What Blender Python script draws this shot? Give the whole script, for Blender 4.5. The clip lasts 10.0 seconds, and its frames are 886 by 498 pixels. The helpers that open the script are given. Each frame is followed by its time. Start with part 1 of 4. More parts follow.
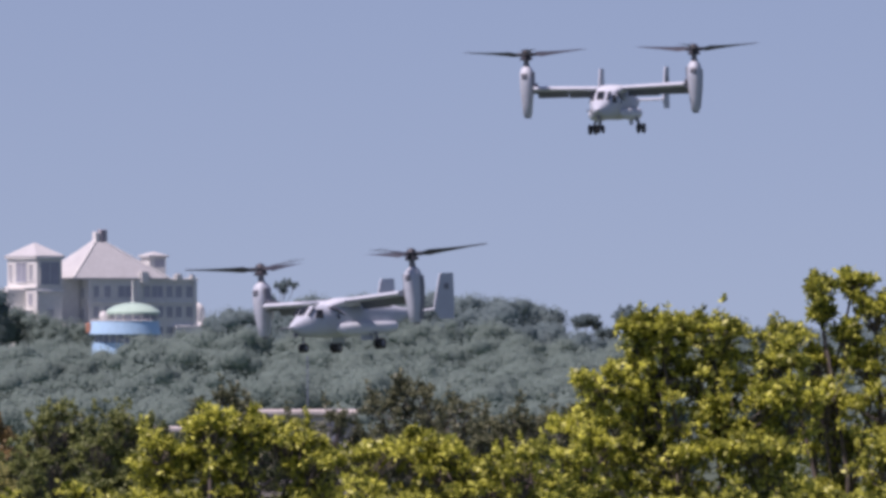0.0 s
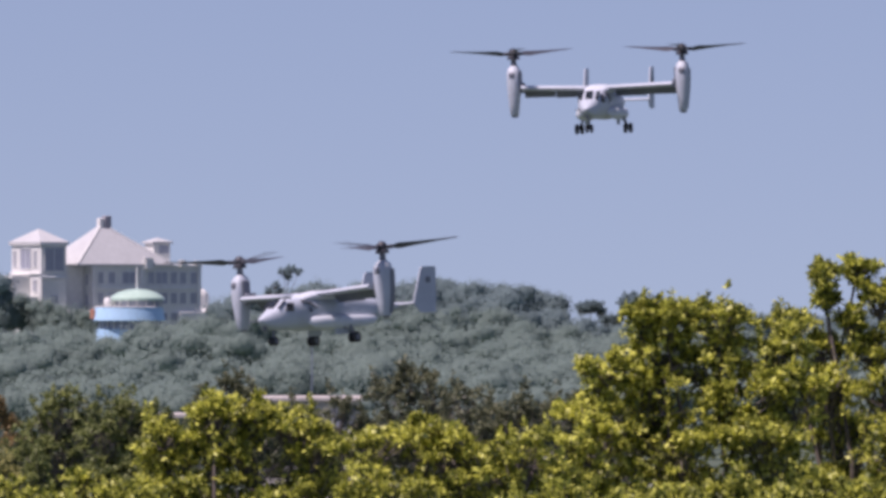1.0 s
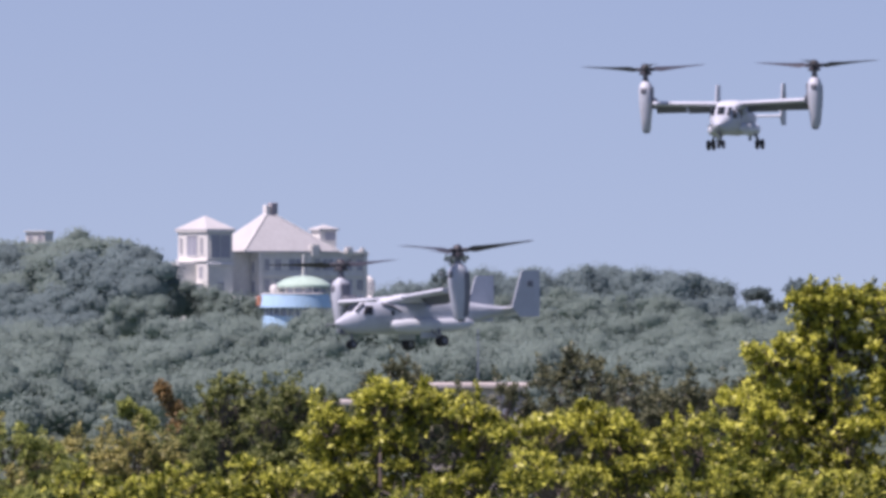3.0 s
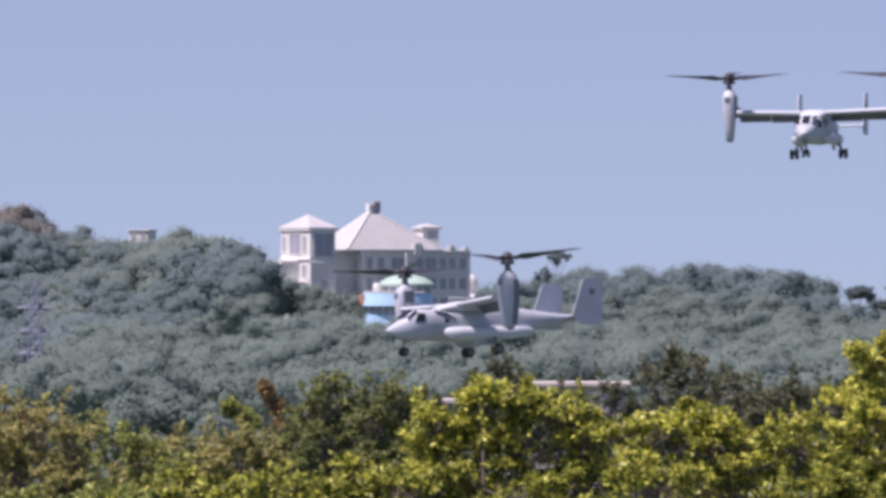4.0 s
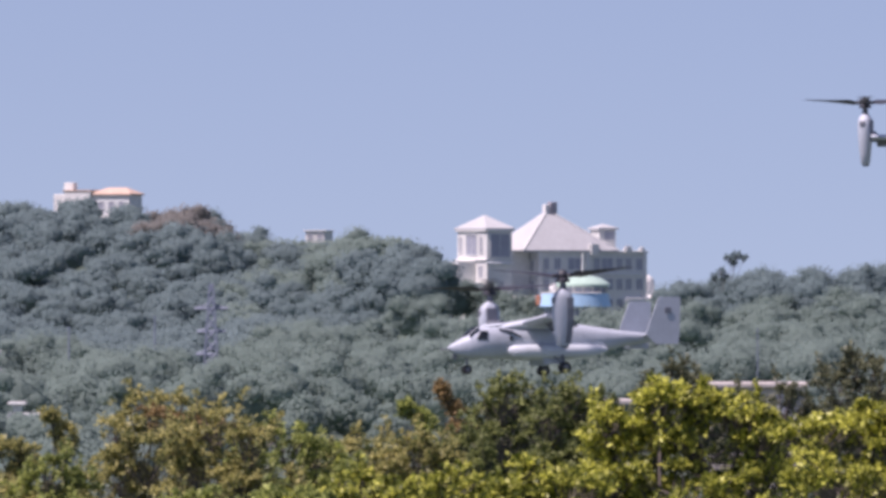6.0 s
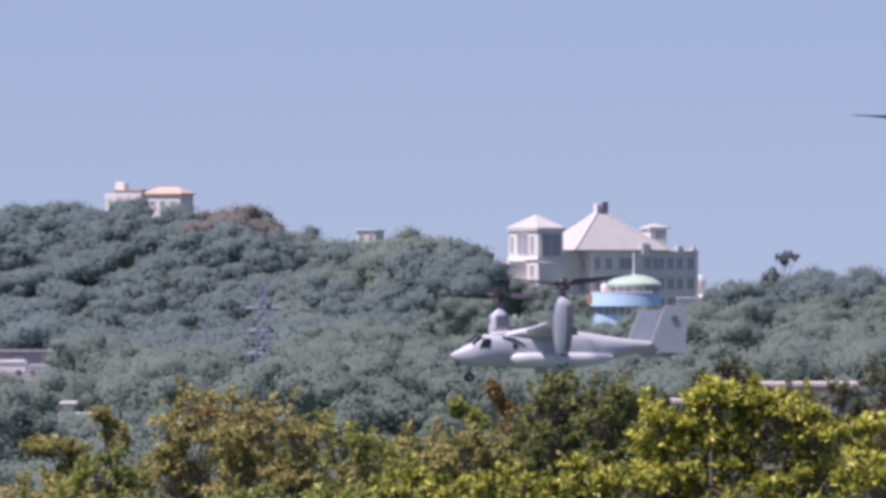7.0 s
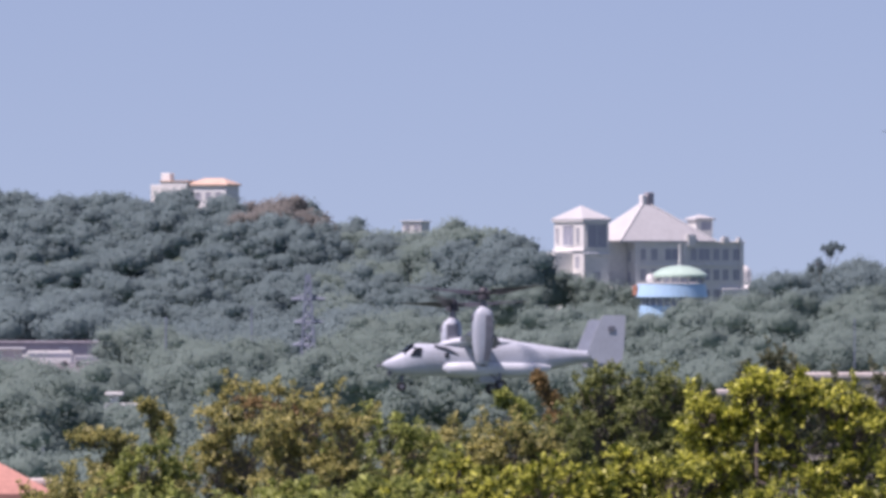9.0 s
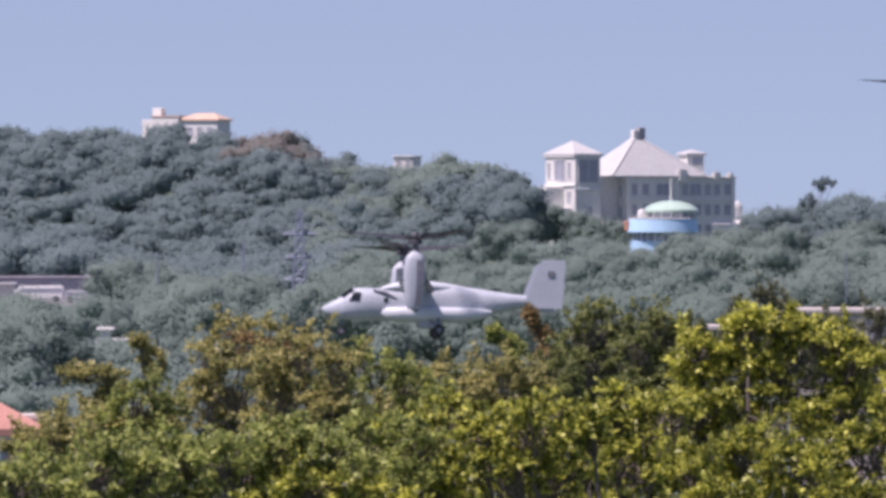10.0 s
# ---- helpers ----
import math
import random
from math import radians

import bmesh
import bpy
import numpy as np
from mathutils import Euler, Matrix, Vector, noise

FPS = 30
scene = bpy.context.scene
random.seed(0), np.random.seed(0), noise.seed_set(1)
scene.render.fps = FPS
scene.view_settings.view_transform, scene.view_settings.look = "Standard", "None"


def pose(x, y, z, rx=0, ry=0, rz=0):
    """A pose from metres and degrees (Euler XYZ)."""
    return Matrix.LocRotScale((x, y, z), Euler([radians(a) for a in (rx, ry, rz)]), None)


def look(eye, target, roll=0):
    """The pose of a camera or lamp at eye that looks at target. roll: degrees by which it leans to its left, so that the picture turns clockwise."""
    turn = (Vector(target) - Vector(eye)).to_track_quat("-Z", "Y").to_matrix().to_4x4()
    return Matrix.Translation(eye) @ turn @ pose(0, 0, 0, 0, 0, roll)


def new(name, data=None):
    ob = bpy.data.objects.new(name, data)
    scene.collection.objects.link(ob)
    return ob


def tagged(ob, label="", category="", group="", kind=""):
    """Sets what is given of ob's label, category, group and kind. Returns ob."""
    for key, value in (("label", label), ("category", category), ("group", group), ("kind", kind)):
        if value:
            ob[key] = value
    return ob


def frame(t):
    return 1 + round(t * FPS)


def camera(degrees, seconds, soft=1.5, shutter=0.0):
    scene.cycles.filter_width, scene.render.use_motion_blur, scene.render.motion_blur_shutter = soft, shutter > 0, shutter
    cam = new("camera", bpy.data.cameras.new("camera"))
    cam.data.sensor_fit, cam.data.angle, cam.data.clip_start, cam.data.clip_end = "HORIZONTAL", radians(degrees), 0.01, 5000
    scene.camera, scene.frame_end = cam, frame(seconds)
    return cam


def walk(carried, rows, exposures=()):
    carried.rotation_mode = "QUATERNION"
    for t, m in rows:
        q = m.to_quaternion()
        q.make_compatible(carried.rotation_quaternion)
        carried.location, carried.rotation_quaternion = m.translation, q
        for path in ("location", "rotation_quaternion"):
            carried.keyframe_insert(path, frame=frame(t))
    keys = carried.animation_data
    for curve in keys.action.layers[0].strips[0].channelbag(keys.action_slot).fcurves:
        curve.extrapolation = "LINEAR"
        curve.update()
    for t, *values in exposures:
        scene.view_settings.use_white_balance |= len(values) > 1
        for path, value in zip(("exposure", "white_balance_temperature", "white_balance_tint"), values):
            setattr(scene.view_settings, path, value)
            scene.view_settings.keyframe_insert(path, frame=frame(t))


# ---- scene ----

# Bearings are camera pixels, 1/17956 of a radian each: places fit the camera's view. EYE is the tripod's head.
K = 17956.0
EYE = Vector((0.0, 0.0, 16.0))


def spot(a, e, d):
    """The place at bearing a, rise e (up positive) and distance d."""
    return Vector((a * d / K, d, EYE.z + e * d / K))


# ---- camera: a tripod that pans and tilts ----
cam = camera(5.0, 10.0, soft=3.7, shutter=0.16)
PAN = [
    (0.0, 611.5, 159.7),
    (0.3, 611.5, 143.3),
    (0.5, 611.5, 144.5),
    (0.8, 603.9, 138.4),
    (1.0, 603.9, 135.4),
    (1.3, 570.4, 115.3),
    (1.5, 556.4, 115.3),
    (1.8, 530.1, 109.6),
    (2.0, 467.5, 113.8),
    (2.2, 389.1, 114.3),
    (2.5, 348.1, 113.0),
    (2.7, 327.1, 112.0),
    (3.8, 217.2, 112.8),
    (4.0, 127.6, 109.6),
    (4.2, 48.8, 111.9),
    (4.5, -5.5, 112.2),
    (4.7, -12.7, 112.2),
    (5.0, -5.5, 113.8),
    (5.3, -13.4, 116.2),
    (5.5, -48.4, 115.4),
    (5.7, -110.9, 113.8),
    (6.0, -184.8, 110.7),
    (6.2, -195.8, 109.6),
    (7.3, -307.1, 110.3),
    (7.5, -321.1, 110.7),
    (7.8, -344.9, 108.6),
    (8.0, -366.9, 109.6),
    (8.2, -360.1, 107.9),
    (8.5, -354.7, 108.4),
    (8.7, -351.0, 107.0),
    (9.0, -356.2, 93.9),
    (9.3, -381.4, 46.1),
    (9.5, -379.2, 17.3),
    (9.8, -371.6, -1.8),
    (10.0, -341.0, -21.0),
]
EXPOSURE = [(0.0, 0.35, 6700, 35), (1.0, 0.45, 6700, 35), (2.3, 0.62, 6700, 35), (10.0, 0.62, 6700, 35)]
walk(cam, [(t, look(EYE, spot(a, e, 1000))) for t, a, e in PAN], EXPOSURE)

# ---- light: a high sun from the left under a clear sky ----
SUN_DIR = Vector((-0.43, -0.22, 0.87)).normalized()
world = bpy.data.worlds.new("sky")
scene.world = world
world.use_nodes = True
wn = world.node_tree.nodes
sky = wn.new("ShaderNodeTexSky")
sky.sky_type = "NISHITA"
sky.sun_disc = False
sky.sun_elevation = math.asin(SUN_DIR.z)
sky.sun_rotation = math.atan2(SUN_DIR.x, SUN_DIR.y)
sky.altitude = 1500
sky.air_density = 1.0
sky.dust_density = 1.5
sky.ozone_density = 1.5
# a clear blue horizon: the sky is taken from a little higher up
where, lift = wn.new("ShaderNodeTexCoord"), wn.new("ShaderNodeMapping")
lift.inputs["Location"].default_value = (0.0, 0.0, 0.10)
world.node_tree.links.new(where.outputs["Generated"], lift.inputs["Vector"])
world.node_tree.links.new(lift.outputs["Vector"], sky.inputs["Vector"])
world.node_tree.links.new(sky.outputs[0], wn["Background"].inputs[0])
wn["Background"].inputs[1].default_value = 0.072
sun = new("sun", bpy.data.lights.new("sun", "SUN"))
sun.data.energy, sun.data.angle, sun.data.color = 3.6, radians(0.8), (1.0, 0.97, 0.92)
sun.matrix_world = look((0, 0, 300), Vector((0, 0, 300)) - SUN_DIR)


# ---- materials ----
def material(name, color, rough=0.7, metal=0.0, spread=0.15, size=1.0, bump=0.1, island=0.0, thin=0.0, tint=None, objrand=0.0, spec=0.5):
    """A surface with grain and stains at two scales; island varies loose pieces, thin lets light through."""
    m = bpy.data.materials.new(name)
    m.use_nodes = True
    nt = m.node_tree
    n, l = nt.nodes, nt.links
    b = n["Principled BSDF"]
    b.inputs["Roughness"].default_value = rough
    b.inputs["Metallic"].default_value = metal
    b.inputs["Specular IOR Level"].default_value = spec
    co = n.new("ShaderNodeTexCoord")
    big, fine = n.new("ShaderNodeTexNoise"), n.new("ShaderNodeTexNoise")
    for t, s, d in ((big, 0.35 / size, 3), (fine, 4.0 / size, 5)):
        t.inputs["Scale"].default_value = s
        t.inputs["Detail"].default_value = d
        l.new(co.outputs["Object"], t.inputs["Vector"])
    add = n.new("ShaderNodeMath")
    add.operation = "ADD"
    l.new(big.outputs["Fac"], add.inputs[0])
    l.new(fine.outputs["Fac"], add.inputs[1])
    last = add.outputs[0]
    if island or objrand:
        g = n.new("ShaderNodeNewGeometry") if island else n.new("ShaderNodeObjectInfo")
        mul = n.new("ShaderNodeMath")
        mul.operation = "MULTIPLY_ADD"
        mul.inputs[1].default_value = island or objrand
        mul.inputs[2].default_value = -0.5 * (island or objrand)
        l.new(g.outputs["Random Per Island" if island else "Random"], mul.inputs[0])
        add2 = n.new("ShaderNodeMath")
        add2.operation = "ADD"
        l.new(last, add2.inputs[0])
        l.new(mul.outputs[0], add2.inputs[1])
        last = add2.outputs[0]
    ramp = n.new("ShaderNodeMapRange")
    ramp.inputs["From Min"].default_value, ramp.inputs["From Max"].default_value = 0.6, 1.4
    l.new(last, ramp.inputs["Value"])
    mix = n.new("ShaderNodeMix")
    mix.data_type = "RGBA"
    lo = [max(0.0, c * (1 - spread * 1.6)) for c in color]
    hi = [min(1.0, c * (1 + spread * 1.6)) for c in (tint or color)]
    mix.inputs["A"].default_value = (*lo, 1)
    mix.inputs["B"].default_value = (*hi, 1)
    l.new(ramp.outputs["Result"], mix.inputs["Factor"])
    l.new(mix.outputs["Result"], b.inputs["Base Color"])
    if bump:
        bp = n.new("ShaderNodeBump")
        bp.inputs["Strength"].default_value = bump
        bp.inputs["Distance"].default_value = 0.05 * size
        l.new(fine.outputs["Fac"], bp.inputs["Height"])
        l.new(bp.outputs["Normal"], b.inputs["Normal"])
    if thin:
        tr = n.new("ShaderNodeBsdfTranslucent")
        l.new(mix.outputs["Result"], tr.inputs["Color"])
        ms = n.new("ShaderNodeMixShader")
        ms.inputs[0].default_value = thin
        l.new(b.outputs[0], ms.inputs[1])
        l.new(tr.outputs[0], ms.inputs[2])
        l.new(ms.outputs[0], n["Material Output"].inputs["Surface"])
    return m


M = {
    "soil": material("scrubby undergrowth and soil", (0.075, 0.105, 0.07), 0.95, size=6, spread=0.3),
    "leaf_bright": material("fresh yellow-green leaf", (0.195, 0.28, 0.048), 0.48, spread=0.4, size=1.0, bump=0, island=0.9, thin=0.42, tint=(0.49, 0.495, 0.095)),
    "leaf_olive": material("olive leaf", (0.22, 0.3, 0.11), 0.58, spread=0.35, size=2.5, bump=0, island=0.7, thin=0.5, tint=(0.46, 0.42, 0.165)),
    "leaf_mid": material("mid-green leaf", (0.17, 0.26, 0.08), 0.55, spread=0.35, size=2.5, bump=0, island=0.7, thin=0.5, tint=(0.39, 0.43, 0.13)),
    "leaf_deep": material("deep green leaf", (0.12, 0.18, 0.07), 0.55, spread=0.35, size=2.5, bump=0, island=0.6, thin=0.45, tint=(0.26, 0.29, 0.1)),
    "leaf_dark": material("dark evergreen leaf", (0.11, 0.15, 0.08), 0.5, spread=0.35, size=3, bump=0, island=0.6, thin=0.4, tint=(0.19, 0.2, 0.115)),
    "leaf_rust": material("rust-brown dry leaf", (0.3, 0.215, 0.095), 0.7, spread=0.3, size=1, bump=0, island=0.6, thin=0.3),
    "wood_near": material("grey-brown bark", (0.135, 0.115, 0.1), 0.9, size=0.3, spread=0.3, bump=0.6),
    "bark_pale": material("bleached dead wood", (0.408, 0.372, 0.36), 0.9, size=0.3, spread=0.2, bump=0.4),
    "grey_paint": material("light grey aircraft paint", (0.464, 0.512, 0.573), 0.5, spread=0.08, size=0.8, bump=0.02),
    "grey_dark": material("dark grey aircraft paint", (0.169, 0.182, 0.215), 0.5, spread=0.12, size=0.8, bump=0.02),
    "grey_pale": material("pale grey aircraft paint", (0.6, 0.648, 0.696), 0.45, spread=0.06, size=0.8, bump=0.02),
    "blade": material("charcoal rotor blade", (0.045, 0.047, 0.058), 0.5, spread=0.2, size=0.5, bump=0.02),
    "tyre": material("black tyre rubber", (0.035, 0.035, 0.038), 0.85, spread=0.2, size=0.2),
    "steel": material("dull steel", (0.3, 0.3, 0.31), 0.4, metal=0.8, spread=0.15, size=0.3),
    "canopy": material("dark tinted canopy glass", (0.02, 0.025, 0.03), 0.08, spread=0.1, bump=0),
    "plaster": material("cream plaster", (0.7, 0.71, 0.68), 0.85, spread=0.08, size=4),
    "plaster_cool": material("off-white plaster", (0.7, 0.72, 0.71), 0.85, spread=0.08, size=4),
    "white": material("weathered white paint", (0.782, 0.782, 0.747), 0.7, spread=0.06, size=3),
    "roof_pale": material("pale ribbed metal roof", (0.5, 0.515, 0.515), 0.6, spread=0.08, size=3),
    "roof_red": material("faded red roof tile", (0.48, 0.24, 0.192), 0.8, spread=0.15, size=1),
    "roof_orange": material("terracotta roof tile", (0.6, 0.444, 0.348), 0.8, spread=0.12, size=1),
    # panes lightened to stand in for haze and sky reflection
    "glass": material("window glass toned for haze and sky", (0.34, 0.36, 0.42), 0.25, spread=0.1, bump=0),
    "blue": material("sky-blue painted concrete", (0.42, 0.68, 0.88), 0.55, spread=0.08, size=3, bump=0.03),
    "mint": material("pale mint dome roof", (0.45, 0.62, 0.52), 0.25, spread=0.1, size=3, bump=0.02),
    "orange": material("orange paint", (0.62, 0.27, 0.17), 0.6, spread=0.08),
    "concrete": material("weathered pale concrete", (0.6, 0.552, 0.516), 0.9, spread=0.15, size=3),
    "roof_grey": material("grey sheet roofing", (0.336, 0.324, 0.36), 0.7, spread=0.15, size=3),
    "galv": material("galvanised lattice steel", (0.22, 0.26, 0.34), 0.6, metal=0.1, spread=0.1, size=1),
    "asphalt": material("pale worn asphalt", (0.192, 0.186, 0.198), 0.9, spread=0.2, size=5),
    "grass_dry": material("dry tan grass", (0.3, 0.25, 0.15), 0.95, spread=0.25, size=6),
}


def foliage(name, tones, patch, thin):
    """Woods seen from afar: drifts of three tones of leaf, haze blue included, with finer mottling from crown to crown.
    """
    m = bpy.data.materials.new(name)
    m.use_nodes = True
    n, l = m.node_tree.nodes, m.node_tree.links
    b = n["Principled BSDF"]
    b.inputs["Roughness"].default_value = 0.8
    b.inputs["Specular IOR Level"].default_value = 0.2
    co, geo = n.new("ShaderNodeTexCoord"), n.new("ShaderNodeNewGeometry")
    total = None
    for scale, weight, detail in ((1 / patch, 0.62, 2), (0.16, 0.38, 3)):
        t, k = n.new("ShaderNodeTexNoise"), n.new("ShaderNodeMath")
        t.inputs["Scale"].default_value, t.inputs["Detail"].default_value = scale, detail
        l.new(co.outputs["Object"], t.inputs["Vector"])
        k.operation = "MULTIPLY_ADD"
        k.inputs[1].default_value = weight
        l.new(t.outputs["Fac"], k.inputs[0])
        if total:
            l.new(total, k.inputs[2])
        total = k.outputs[0]
    k = n.new("ShaderNodeMath")
    k.operation = "MULTIPLY_ADD"
    k.inputs[1].default_value = 0.12
    l.new(geo.outputs["Random Per Island"], k.inputs[0])
    l.new(total, k.inputs[2])
    ramp = n.new("ShaderNodeValToRGB")
    ramp.color_ramp.elements.new(0.53)
    for e, at, tone in zip(ramp.color_ramp.elements, (0.45, 0.57, 0.69), tones):
        e.position, e.color = at, (*tone, 1)
    l.new(k.outputs[0], ramp.inputs["Fac"])
    l.new(ramp.outputs["Color"], b.inputs["Base Color"])
    tr, ms = n.new("ShaderNodeBsdfTranslucent"), n.new("ShaderNodeMixShader")
    l.new(ramp.outputs["Color"], tr.inputs["Color"])
    ms.inputs[0].default_value = thin
    l.new(b.outputs[0], ms.inputs[1])
    l.new(tr.outputs[0], ms.inputs[2])
    l.new(ms.outputs[0], n["Material Output"].inputs["Surface"])
    return m


# the blue of distant haze is mixed into these foliage base colours
M["hazed_valley"] = foliage("valley wood foliage with haze blue", ((0.072, 0.2, 0.44), (0.105, 0.245, 0.42), (0.26, 0.345, 0.31)), 26, 0.58)
M["hazed_olive"] = foliage("olive crest foliage with haze blue", ((0.1, 0.19, 0.32), (0.17, 0.24, 0.3), (0.3, 0.3, 0.28)), 18, 0.58)
M["hazed_ridge"] = foliage("ridge foliage tinted haze blue", ((0.064, 0.195, 0.48), (0.088, 0.23, 0.45), (0.23, 0.315, 0.32)), 40, 0.6)

# ---- mesh helpers ----
class Geo:
    """Collects points and faces for one mesh."""

    def __init__(self):
        self.v, self.f = [], []

    def add(self, v, f, m=None):
        o = len(self.v)
        self.v += [tuple(m @ Vector(p)) for p in v] if m else [tuple(p) for p in v]
        self.f += [tuple(i + o for i in q) for q in f]
        return self

    def box(self, c, s, m=None, taper=(1.0, 1.0)):
        x, y, z = (k / 2 for k in s)
        tx, ty = taper
        v = [(c[0] + i * x * (tx if k > 0 else 1), c[1] + j * y * (ty if k > 0 else 1), c[2] + k * z) for k in (-1, 1) for j in (-1, 1) for i in (-1, 1)]
        return self.add(v, [(0, 2, 3, 1), (4, 5, 7, 6), (0, 1, 5, 4), (2, 6, 7, 3), (0, 4, 6, 2), (1, 3, 7, 5)], m)

    def loft(self, rings, m=None, cap=True):
        n = len(rings[0])
        v = [p for r in rings for p in r]
        f = [(i * n + j, i * n + (j + 1) % n, (i + 1) * n + (j + 1) % n, (i + 1) * n + j) for i in range(len(rings) - 1) for j in range(n)]
        if cap:
            f += [tuple(range(n))[::-1], tuple(range((len(rings) - 1) * n, len(rings) * n))]
        return self.add(v, f, m)

    def tube(self, a, b, ra, rb, n=8):
        a, b = Vector(a), Vector(b)
        q = (b - a).to_track_quat("Z", "Y")
        rings = [[p + q @ Vector((r * math.cos(k * math.tau / n), r * math.sin(k * math.tau / n), 0)) for k in range(n)] for p, r in ((a, ra), (b, rb))]
        return self.loft(rings)

    def turned(self, profile, n=24, m=None):
        """A solid turned about z from (radius, height) pairs."""
        return self.loft([[(r * math.cos(k * math.tau / n), r * math.sin(k * math.tau / n), z) for k in range(n)] for r, z in profile], m)


def mesh_of(name, geo, mat, smooth=False):
    me = bpy.data.meshes.new(name)
    me.from_pydata(geo.v, [], geo.f)
    me.materials.append(mat)
    bm = bmesh.new()
    bm.from_mesh(me)
    bmesh.ops.recalc_face_normals(bm, faces=bm.faces)
    bm.to_mesh(me)
    bm.free()
    if smooth:
        me.shade_smooth()
        me.set_sharp_from_angle(angle=radians(38))
    return me


def part(name, geo, mat, parent, label="", smooth=False, m=None):
    ob = new(name, mesh_of(name, geo, mat, smooth))
    ob.parent = parent
    if m:
        ob.matrix_basis = m
    if label:
        tagged(ob, label)
    return ob


def thing(name, m, label, category, group="", kind=""):
    ob = new(name)
    ob.matrix_basis = m
    return tagged(ob, label, category, group, kind)


def soft_box(c, s, r, seg=1):
    """A box with rounded edges."""
    bm = bmesh.new()
    bmesh.ops.create_cube(bm, size=1)
    bmesh.ops.scale(bm, vec=s, verts=bm.verts)
    bmesh.ops.bevel(bm, geom=bm.edges[:], offset=r, segments=seg, affect="EDGES")
    bmesh.ops.translate(bm, vec=c, verts=bm.verts)
    g = Geo()
    g.add([v.co[:] for v in bm.verts], [[v.index for v in f.verts] for f in bm.faces])
    bm.free()
    return g


# ---- ground ----
def smooth(a, b, x):
    t = min(1.0, max(0.0, (x - a) / (b - a)))
    return t * t * (3 - 2 * t)


def curve(x, pts):
    """Height along a line of (place, height) pairs."""
    return float(np.interp(x, [p[0] for p in pts], [p[1] for p in pts]))


RIDGE = [(-1800, 33), (-1140, 36), (-1010, 33), (-925, 34.5), (-800, 35), (-720, 32.5), (-650, 35), (-580, 31), (-500, 25.6), (-410, 24.2), (-340, 26.6), (-270, 22.5), (-215, 19), (-180, 12), (0, 10.3), (110, 8.8), (200, 8.8), (240, 12.5), (330, 15), (520, 16.4), (640, 16.4), (760, 14.2), (830, 10.5), (900, 10), (960, 11), (1050, 10), (1200, 9.5), (1800, 9.5)]
FOOT = [(-1800, 7), (-1140, 7), (-950, 6), (-860, 3), (-700, 2.5), (-500, 5.5), (-200, 5.5), (0, 5.9), (100, 7.2), (500, 5.5), (1000, 5.5), (1800, 5)]


def height(x, y):
    a = x * K / max(y, 120.0)
    near = 14.4 * (1 - smooth(5, 150, y)) + 9.0 * smooth(5, 150, y)
    if y < 150:
        h = near
    else:
        h = 9.0 * (1 - smooth(150, 520, y)) + 1.0 * smooth(150, 520, y)
        h += (curve(a, FOOT) - 1.0) * smooth(900, 1550, y)
        far = curve(a, RIDGE) - curve(a, FOOT)
        lo, hi = (2050, 2550) if a < -220 else (1550, 2000)
        if -420 < a <= -220:
            w = (a + 420) / 200.0
            lo, hi = 2050 - 500 * w, 2550 - 550 * w
        h += far * smooth(lo, hi, y) * (1 - 0.75 * smooth(hi + 150, hi + 900, y))
    return h + 0.5 * noise.noise((x * 0.02, y * 0.02, 3.0))


def build_ground():
    ys = np.concatenate([np.linspace(-600, 0, 7), np.linspace(20, 600, 30), np.linspace(630, 3000, 100), np.linspace(3100, 4900, 10)])
    ss = np.concatenate([np.linspace(-1, -0.12, 8), np.linspace(-0.11, 0.11, 60), np.linspace(0.12, 1, 8)])
    g = Geo()
    for y in ys:
        for s in ss:
            x = s * max(y, 500) * 1.2
            g.v.append((x, y, height(x, y)))
    n = len(ss)
    g.f = [(i * n + j, i * n + j + 1, (i + 1) * n + j + 1, (i + 1) * n + j) for i in range(len(ys) - 1) for j in range(n - 1)]
    tagged(new("ground", mesh_of("ground", g, M["soil"], True)), "rolling ground of dark scrub and soil under the woods", "ground", kind="structure")


build_ground()

# ---- foliage ----
RNG = np.random.default_rng(7)


def unit(n):
    v = RNG.normal(size=(n, 3))
    return v / np.linalg.norm(v, axis=1, keepdims=True)


def leaves_mesh(name, centre, axis, length, width, mat, fold=0.25, face=None):
    """Folded leaf blades: each one runs from its centre along its axis; face is the way its upper side looks."""
    n = len(centre)
    axis = axis / np.linalg.norm(axis, axis=1, keepdims=True)
    side = np.cross(axis, unit(n) if face is None else face)
    side /= np.linalg.norm(side, axis=1, keepdims=True)
    up = np.cross(side, axis)
    L, W = length[:, None], width[:, None]
    v = np.stack([centre, centre + axis * L * 0.5 + side * W * 0.5 + up * W * fold, centre + axis * L, centre + axis * L * 0.5 - side * W * 0.5 + up * W * fold], axis=1).reshape(-1, 3)
    me = bpy.data.meshes.new(name)
    me.vertices.add(4 * n)
    me.vertices.foreach_set("co", v.ravel())
    me.loops.add(4 * n)
    me.loops.foreach_set("vertex_index", np.arange(4 * n))
    me.polygons.add(n)
    me.polygons.foreach_set("loop_start", np.arange(n) * 4)
    me.update(calc_edges=True)
    me.materials.append(mat)
    return me


